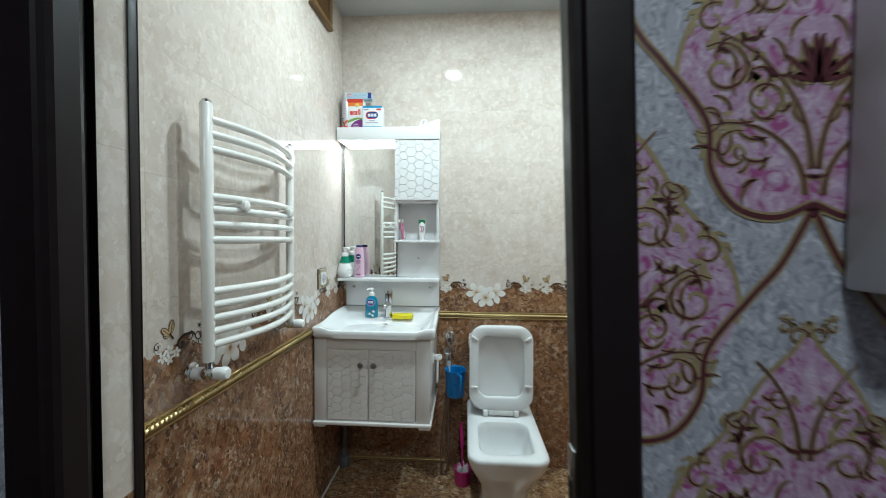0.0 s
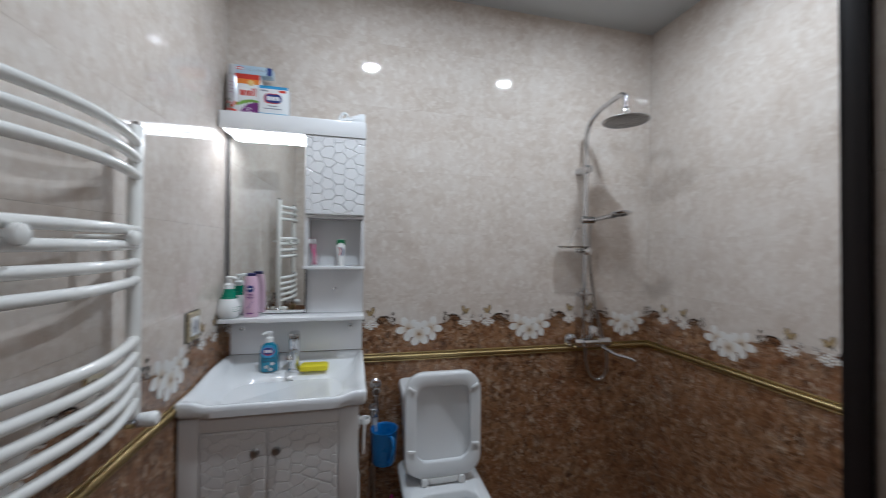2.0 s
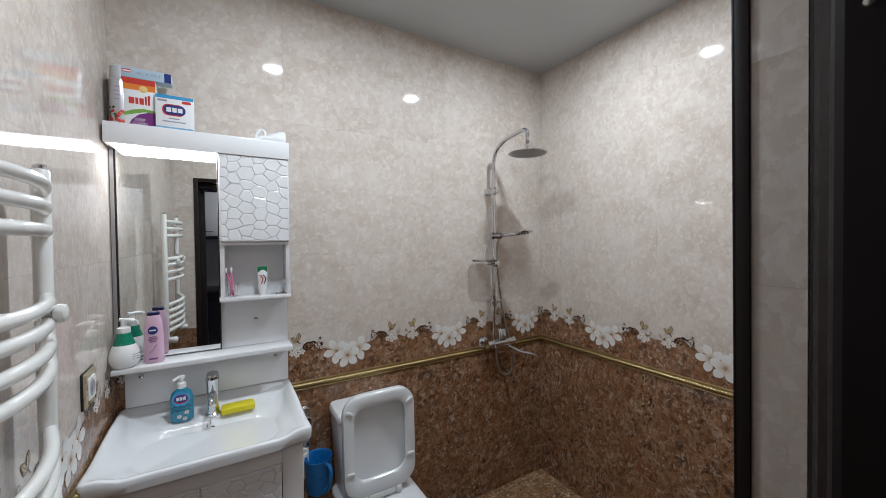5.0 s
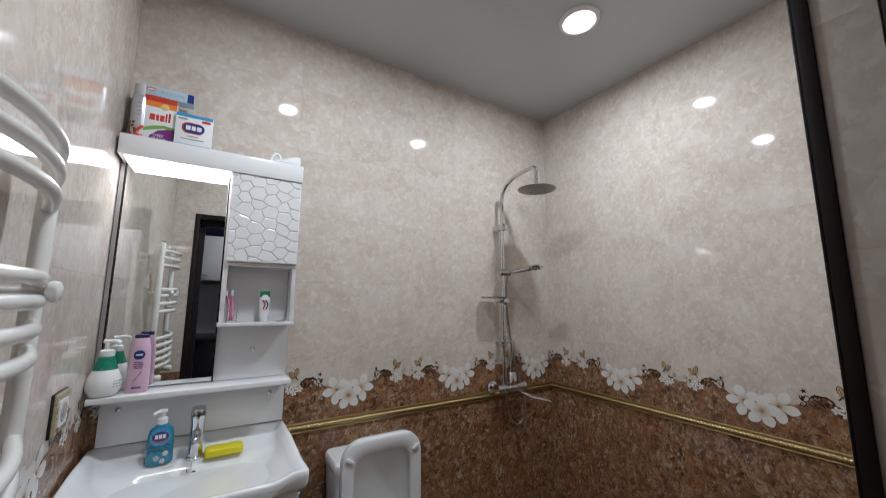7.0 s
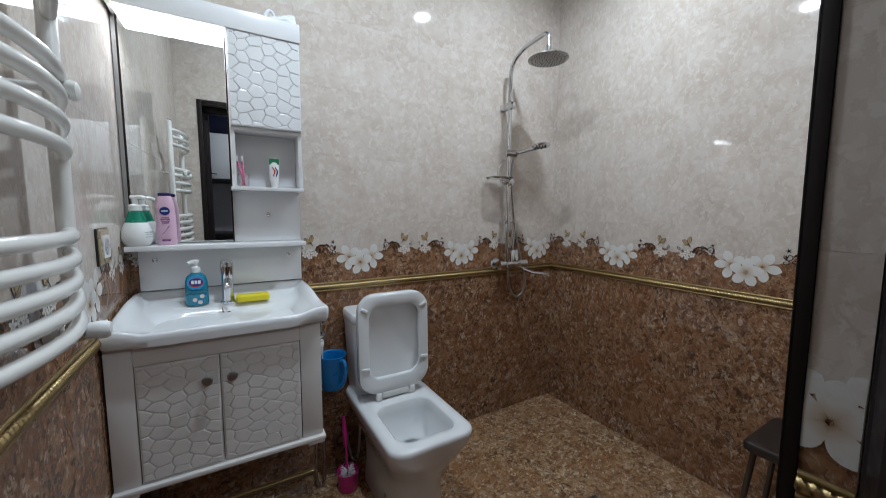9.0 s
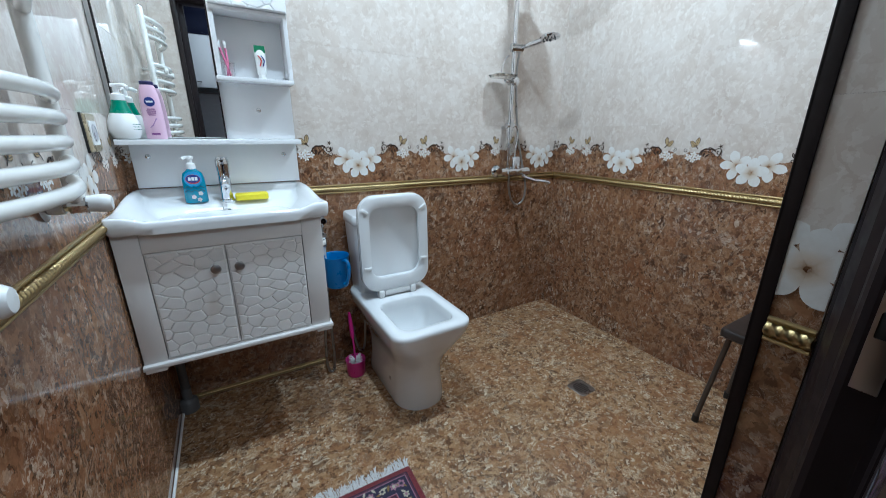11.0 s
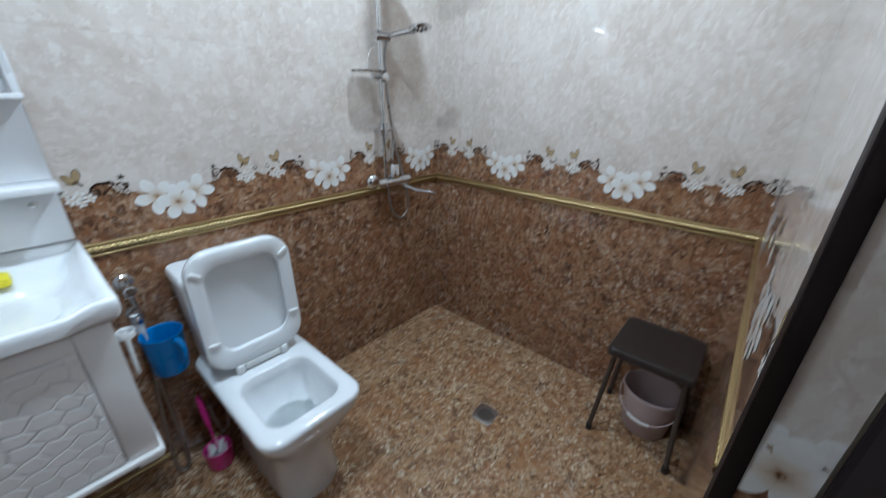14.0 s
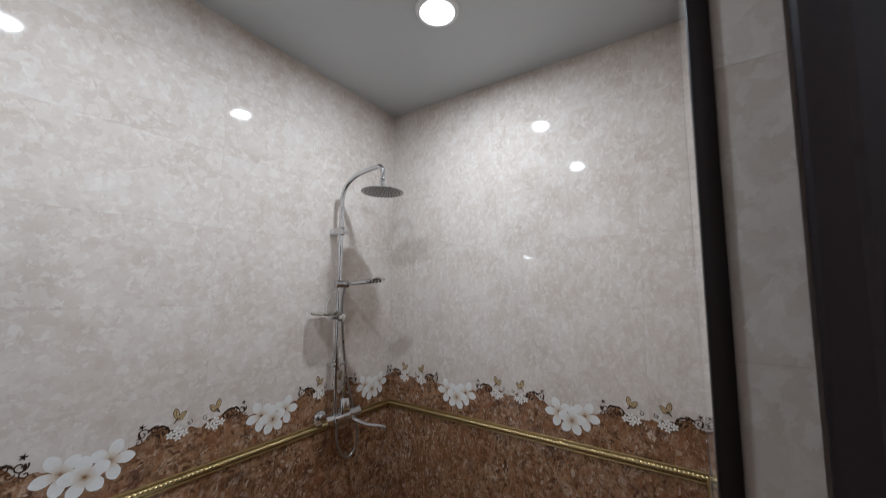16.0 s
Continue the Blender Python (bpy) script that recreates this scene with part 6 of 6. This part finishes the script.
def feather(x, y, a, ln, bend, w, col, ground="n"):
    """A curved plume with a toothed edge on a darker ground."""
    spine = [(x + ln * q * math.cos(a + bend * q), y + ln * q * math.sin(a + bend * q)) for q in [i / 32 for i in range(33)]]
    full = lambda t: math.sin(math.pi * (0.10 + 0.84 * t))
    for tone, scale, z in ((ground, 1.45, 0.0096), (col, 1.0, 0.0100), (ground, 0.18, 0.0103)):
        bm = mesh()
        ribbon(bm, spine, w * scale, z, (lambda t: full(t) * (0.72 + 0.28 * math.cos(t * 32 * math.pi))) if scale == 1.0 else full)
        motif("plume_motif", tone, bm)


def stepped_rock(x, y, r, turn):
    for tone, k, z in (("n", 1.16, 0.0097), ("c", 1.06, 0.0099), ("b", 0.94, 0.0101)):
        bm = mesh()
        ring = []
        for i in range(28):
            t = math.tau * i / 28 + turn
            rr = r * k * (0.75 + 0.25 * math.cos(3 * t + 1.0)) * (1.0 if i % 4 < 2 else 0.82)
            ring.append(bm.verts.new((x + rr * math.cos(t), y + 1.35 * rr * math.sin(t), z)))
        bm.faces.new(ring)
        motif("rock_motif", tone, bm)


taken = []
for x, y, a, ln, bend, w, col, ground in ((-0.120, -0.150, 0.4, 0.10, 0.9, 0.026, "c", "n"), (-0.125, -0.185, -0.5, 0.085, -0.9, 0.022, "c", "t"), (0.020, -0.165, 0.25, 0.11, 0.7, 0.016, "t", "n"), (0.050, -0.150, -1.0, 0.075, -0.6, 0.013, "t", "n"), (-0.010, -0.260, 1.9, 0.10, -0.8, 0.022, "c", "n"), (0.045, -0.105, 0.0, 0.075, 0.5, 0.018, "c", "r"), (-0.055, -0.290, 2.6, 0.085, 1.0, 0.020, "t", "n"), (0.125, -0.270, 1.8, 0.09, 0.8, 0.020, "r", "n"), (-0.125, -0.400, 0.7, 0.12, 0.9, 0.026, "c", "n"), (0.020, -0.420, 0.3, 0.11, -0.9, 0.020, "t", "n"), (0.120, -0.480, 2.0, 0.11, 0.8, 0.024, "c", "n"), (-0.100, -0.560, 0.2, 0.11, 0.9, 0.024, "b", "n")):
    feather(x, y, a, ln, bend, w, col, ground)
    taken += [(x + ln * q * math.cos(a + bend * q), y + ln * q * math.sin(a + bend * q)) for q in (0.15, 0.5, 0.85)]
for x, y, r, turn in ((0.105, -0.120, 0.022, 0.3), (0.100, -0.205, 0.034, 0.9), (-0.050, -0.345, 0.030, 0.1), (0.085, -0.360, 0.030, 1.6), (-0.090, -0.480, 0.032, 0.5)):
    stepped_rock(x, y, r, turn)
    taken += [(x, y), (x, y + r), (x, y - r)]
for j in range(1500):
    x, y = rng.uniform(-0.136, 0.136), -0.104 - rng.random() * (RL - 0.20)
    if any((x - p) ** 2 + (y - q) ** 2 < 0.0165 ** 2 for p, q in taken):
        continue
    taken.append((x, y))
    if rng.random() < 0.45:
        star_flower(x, y, rng.uniform(0.007, 0.010), rng.uniform(0, 6.28))
    else:
        rosette(x, y, rng.uniform(0.006, 0.010), rng.choice((("r", "n"), ("t", "c"), ("n", "r"), ("n", "c"), ("b", "n"))))
bm = mesh()
for j in range(420):
    x = -RW + 2 * RW * (j + rng.random()) / 420
    for y0, s in ((0.0, 1), (-RL, -1)):
        clump = noise.noise(Vector((x * 45, y0, 0.5)))
        ln, sway = rng.uniform(0.024, 0.046) + 0.022 * clump, rng.uniform(-0.012, 0.012) + 0.03 * noise.noise(Vector((x * 70, y0, 4.5)))
        tube(bm, [(x, y0 - s * 0.003, 0.006), (x + sway * 0.4, y0 + s * ln * 0.5, rng.uniform(0.004, 0.010)), (x + sway, y0 + s * ln, rng.uniform(0.0015, 0.007))], 0.0011, 4)
tagged(part("fringe", pushed(bm, RUGM), wool("white_fringe", (0.70, 0.68, 0.66)), rug, "white knotted fringe"), kind="stuff")

# ---- hall ----
def streaks(name, a, b, c, scale, rough=0.55):
    m, t, bs = nodes(name)
    v = place(t, (1.0, 1.0, 0.75))
    n = noisef(t, v, scale, 3, 0.5, 2.2)
    col = ramp(t, n, [(0.36, a), (0.47, b), (0.56, b), (0.62, c)])
    fine = noisef(t, v, scale * 9, 2)
    col = mixc(t, ramp(t, fine, [(0.4, (0.3,) * 3), (0.6, (0, 0, 0))]), col, a)
    link(t, col, bs.inputs["Base Color"])
    bs.inputs["Roughness"].default_value = rough
    bump(t, bs, n, 0.5, 0.002)
    return m


PAPER = streaks("grey_wallpaper", (0.24, 0.24, 0.29), (0.40, 0.40, 0.46), (0.56, 0.56, 0.62), 62)
LILAC = streaks("lilac_wallpaper", (0.31, 0.07, 0.22), (0.45, 0.33, 0.46), (0.56, 0.46, 0.57), 44)
PGOLD = plain("wallpaper_gold", (0.43, 0.345, 0.19), 0.38, 0.3, vary=0.35, scale=90, bumps=0.3)
PDARK = plain("wallpaper_oxblood", (0.10, 0.022, 0.030), 0.45, vary=0.3, scale=60)
LAMINATE = plain("hall_laminate", (0.16, 0.10, 0.065), 0.4, vary=0.3, scale=14)

HW = HALL_Y - 0.0005
hall_wall = slab("wall_hall", 0.130, 1.7, HW - 0.0005, HALL_Y - 0.0001, 0, H + 0.1, PAPER, "grey wallpaper with lilac damask medallions")
slab("wall_hall_west", -1.5, -0.66, HW - 0.0005, HALL_Y - 0.0001, 0, H + 0.1, PAPER, "grey wallpaper beside the door")
slab("wall_hall_east", 1.7, 1.8, -1.8, HALL_Y, 0, H + 0.1, PAPER, "plain papered hall wall")
slab("wall_hall_far_west", -1.6, -1.5, -1.8, HALL_Y, 0, H + 0.1, PAPER, "plain papered hall wall")
slab("wall_hall_south", -1.6, 1.8, -1.9, -1.8, 0, H + 0.1, plain("kitchen_splash", (0.62, 0.62, 0.64), 0.25), "pale wall across the hall")
slab("floor_hall", -1.6, 1.8, -1.9, F - 0.0805, -0.1, 0.0, LAMINATE, "brown laminate hall floor")
slab("ceiling_hall", -1.6, 1.8, -1.9, HALL_Y, H, H + 0.06, PLASTER, "plain white hall ceiling")

# damask: an S-curve from neck to neck, mirrored, with a half-drop repeat
PU, PV = 0.237, 0.273
S_CURVE = [(0, 0), (-0.033, -0.065), (-0.065, -0.104), (-0.114, -0.169), (-0.121, -0.228), (-0.150, -0.272), (-0.195, -0.284), (-0.237, -0.268)]
MED = [(0.0, -0.133), (-0.014, -0.165), (-0.050, -0.205), (-0.088, -0.266), (-0.140, -0.325), (-0.158, -0.390), (-0.143, -0.435), (-0.118, -0.470), (-0.118, -0.505), (-0.090, -0.545), (-0.045, -0.557), (0.0, -0.541)]


def flat_curve(pts, n=6):
    return [(p.x, p.y) for p in curve_points([(a, b, 0) for a, b in pts], n)]


def damask(u, v, first):
    lil, gold, dark = mesh(), mesh(), mesh()
    med = flat_curve(MED, 5)
    poly = med + [(-a, b) for a, b in reversed(med[1:-1])]
    lil.faces.new([lil.verts.new((u + a, v + b, 0.0008)) for a, b in poly])
    bmesh.ops.triangulate(lil, faces=lil.faces[:])
    for s in (-1, 1):
        side = lambda pts: [(u + s * -a, v + b) for a, b in pts]
        sc = side(flat_curve(S_CURVE))
        ribbon(gold, sc, 0.0120, 0.0012)
        ribbon(dark, sc, 0.0060, 0.0018)
        ribbon(gold, side(med[:28]), 0.006, 0.0011)
        # acanthus scrolls
        for cx, cy, r, a0, tr, sp in ((-0.050, -0.300, 0.030, 0.6, 1.3, 1), (-0.105, -0.385, 0.034, 2.2, 1.3, -1), (-0.060, -0.420, 0.024, -0.6, 1.2, 1), (-0.090, -0.480, 0.026, 1.2, 1.2, 1), (-0.030, -0.225, 0.016, 0.2, 1.2, -1), (-0.118, -0.325, 0.020, 1.0, 1.1, 1), (-0.012, -0.152, 0.012, 0.0, 1.1, 1), (-0.028, -0.140, 0.010, 2.0, 1.1, -1), (-0.122, -0.440, 0.020, 4.0, 1.2, 1), (-0.075, -0.250, 0.016, 2.9, 1.2, 1)):
            sp_pts = side(spiral(cx, cy, r, a0, tr, sp, 20))
            ribbon(gold, sp_pts, r * 0.13 + 0.0036, 0.0014, lambda t: 1.1 - 0.6 * t)
            ribbon(dark, sp_pts[:15], r * 0.06 + 0.0012, 0.0019, lambda t: math.sin(math.pi * (0.1 + 0.85 * t)))
            for k in range(4):
                x, y = cx + r * math.cos(a0 + sp * (0.3 + 0.7 * k)), cy + r * math.sin(a0 + sp * (0.3 + 0.7 * k))
                a = a0 + sp * (0.3 + 0.7 * k) + 0.5 * sp
                ribbon(gold, side([(x, y), (x + 0.4 * r * math.cos(a), y + 0.4 * r * math.sin(a)), (x + 0.75 * r * math.cos(a + 0.6 * sp), y + 0.75 * r * math.sin(a + 0.6 * sp))]), r * 0.42, 0.0013, lambda t: 1.0 - 0.7 * t)
        for base, bend, ln in (((-0.004, -0.50), 0.8, 0.20), ((-0.010, -0.53), 1.25, 0.15), ((-0.006, -0.30), 0.55, 0.13)):
            st = [(base[0] - ln * q * math.sin(bend * q) * 0.75, base[1] + ln * q * math.cos(bend * q * 0.8)) for q in [k / 9 for k in range(10)]]
            ribbon(gold, side(st), 0.010, 0.0015, lambda t: 1 - 0.7 * t)
            ribbon(dark, side(st), 0.0045, 0.0020, lambda t: 1 - 0.7 * t)
        # loose leaves between the scrolls
        lr = random.Random(7)
        for k in range(64):
            x, y, a, ln = lr.uniform(-0.125, -0.01), lr.uniform(-0.52, -0.22), lr.uniform(0, 6.28), lr.uniform(0.014, 0.036)
            if abs(x) > 0.02 + 0.55 * (-0.13 - y) or abs(x) > 0.11:
                continue
            lf = [(x + ln * q * math.cos(a + 0.9 * q), y + ln * q * math.sin(a + 0.9 * q)) for q in [i / 6 for i in range(7)]]
            ribbon(gold, side(lf), 0.0070, 0.0013, lambda t: math.sin(math.pi * (0.1 + 0.85 * t)))
            ribbon(dark, side(lf), 0.0028, 0.0017, lambda t: math.sin(math.pi * (0.1 + 0.85 * t)))
        # half a tulip
        for a, ln, w in ((1.45, 0.055, 0.022), (1.9, 0.052, 0.020), (2.4, 0.046, 0.018), (2.9, 0.032, 0.014)):
            st = [(-0.002 + ln * q * math.cos(a), -0.40 + ln * q * math.sin(a)) for q in [k / 5 for k in range(6)]]
            ribbon(gold, side(st), w, 0.0016, lambda t: math.sin(math.pi * (0.12 + 0.85 * t)))
            ribbon(dark, side(st), w * 0.4, 0.0022, lambda t: math.sin(math.pi * (0.1 + 0.75 * t)))
    for bm, mt, nm in ((lil, LILAC, "medallion"), (gold, PGOLD, "gilt_scroll"), (dark, PDARK, "dark_scroll")):
        for co, no in (((0.132, 0, 0), (-1, 0, 0)), ((1.69, 0, 0), (1, 0, 0)), ((0, 0.002, 0), (0, -1, 0)), ((0, H - 0.01, 0), (0, 1, 0))):
            bmesh.ops.bisect_plane(bm, geom=bm.verts[:] + bm.edges[:] + bm.faces[:], plane_co=co, plane_no=no, clear_outer=True)
        if not bm.faces:
            bm.free()
            continue
        for vtx in bm.verts:
            vtx.co = Vector((vtx.co.x, HW - 0.0006 - vtx.co.z, vtx.co.y))
        part(nm, bm, mt, hall_wall, smooth=False)


for i in range(-1, 7):
    for j in range(-1, 6):
        damask(0.342 + i * PU, 1.375 + 0.54 * 2 - j * 2 * PV - (PV if i % 2 else 0), i == 0)

# white box on the hall wall
meter = thing("wall_cupboard", (0.5, 0.34, 1.27), "white wall cupboard hanging in the hall", "cupboard")
bm = mesh()
box(bm, 0.375, 0.75, 0.335, HW - 0.003, 1.268, 1.95, 0.006, 3)
part("body", bm, WHITE, meter)
bm = mesh()
box(bm, 0.379, 0.746, 0.322, 0.3345, 1.272, 1.946, 0.004)
part("door", bm, WHITE, meter)

# kitchen front across the hall, met in the mirror
kitchen = thing("wall_cabinet", (-0.5, -1.6, 1.54), "white kitchen wall cabinet under a dark blue panel", "cabinet")
bm = mesh()
box(bm, -1.3, 0.3, -1.79, -1.42, 1.54, 2.07, 0.003)
part("body", bm, WHITE, kitchen)
for k in range(4):
    x0 = -1.3 + 0.4 * k
    bm = mesh()
    box(bm, x0 + 0.002, x0 + 0.398, -1.42, -1.402, 1.545, 2.066, 0.002)
    kd = part("door", bm, WHITE, kitchen)
    bm = mesh()
    tube(bm, [(x0 + 0.14, -1.402, 1.60), (x0 + 0.14, -1.378, 1.60), (x0 + 0.26, -1.378, 1.60), (x0 + 0.26, -1.402, 1.60)], 0.005, 8)
    part("handle", bm, CHROME, kd)
bm = mesh()
box(bm, -1.3, 0.3, -1.79, -1.40, 2.0705, 2.56, 0.003)
part("upper_panel", bm, plain("dark_blue_gloss", (0.018, 0.022, 0.05), 0.12, vary=0.6, scale=9), kitchen)
bm = mesh()
box(bm, -1.3, 0.3, -1.79, -1.41, 1.505, 1.5395, 0.002)
part("light_pelmet", bm, BLACK, kitchen)
counter = thing("kitchen_counter", (-0.5, -1.5, 0), "dark kitchen base cabinet with black worktop", "cabinet")
bm = mesh()
box(bm, -1.3, 0.3, -1.79, -1.25, 0.0, 0.86, 0.003)
part("body", bm, plain("dark_lacquer", (0.03, 0.03, 0.04), 0.2), counter)
bm = mesh()
box(bm, -1.3, 0.3, -1.79, -1.22, 0.8605, 0.90, 0.004)
part("worktop", bm, BLACK, counter)
# added glowing body for the hall's fill light, not a known lamp
hall_fill_lamp = thing("hall_fill_lamp", (0.1, -0.75, H), "round white ceiling lamp added to brighten the hall", "lamp")
bm = mesh()
lathe(bm, [(0.15, H - 0.001), (0.16, H - 0.02), (0.15, H - 0.05), (0.10, H - 0.07), (0.0, H - 0.076)], at=(0.1, -0.75, 0), seg=36, cap=False)
part("diffuser", bm, glow("hall_fill_diffuser", (0.93, 0.96, 1.0), 2.5), hall_fill_lamp)
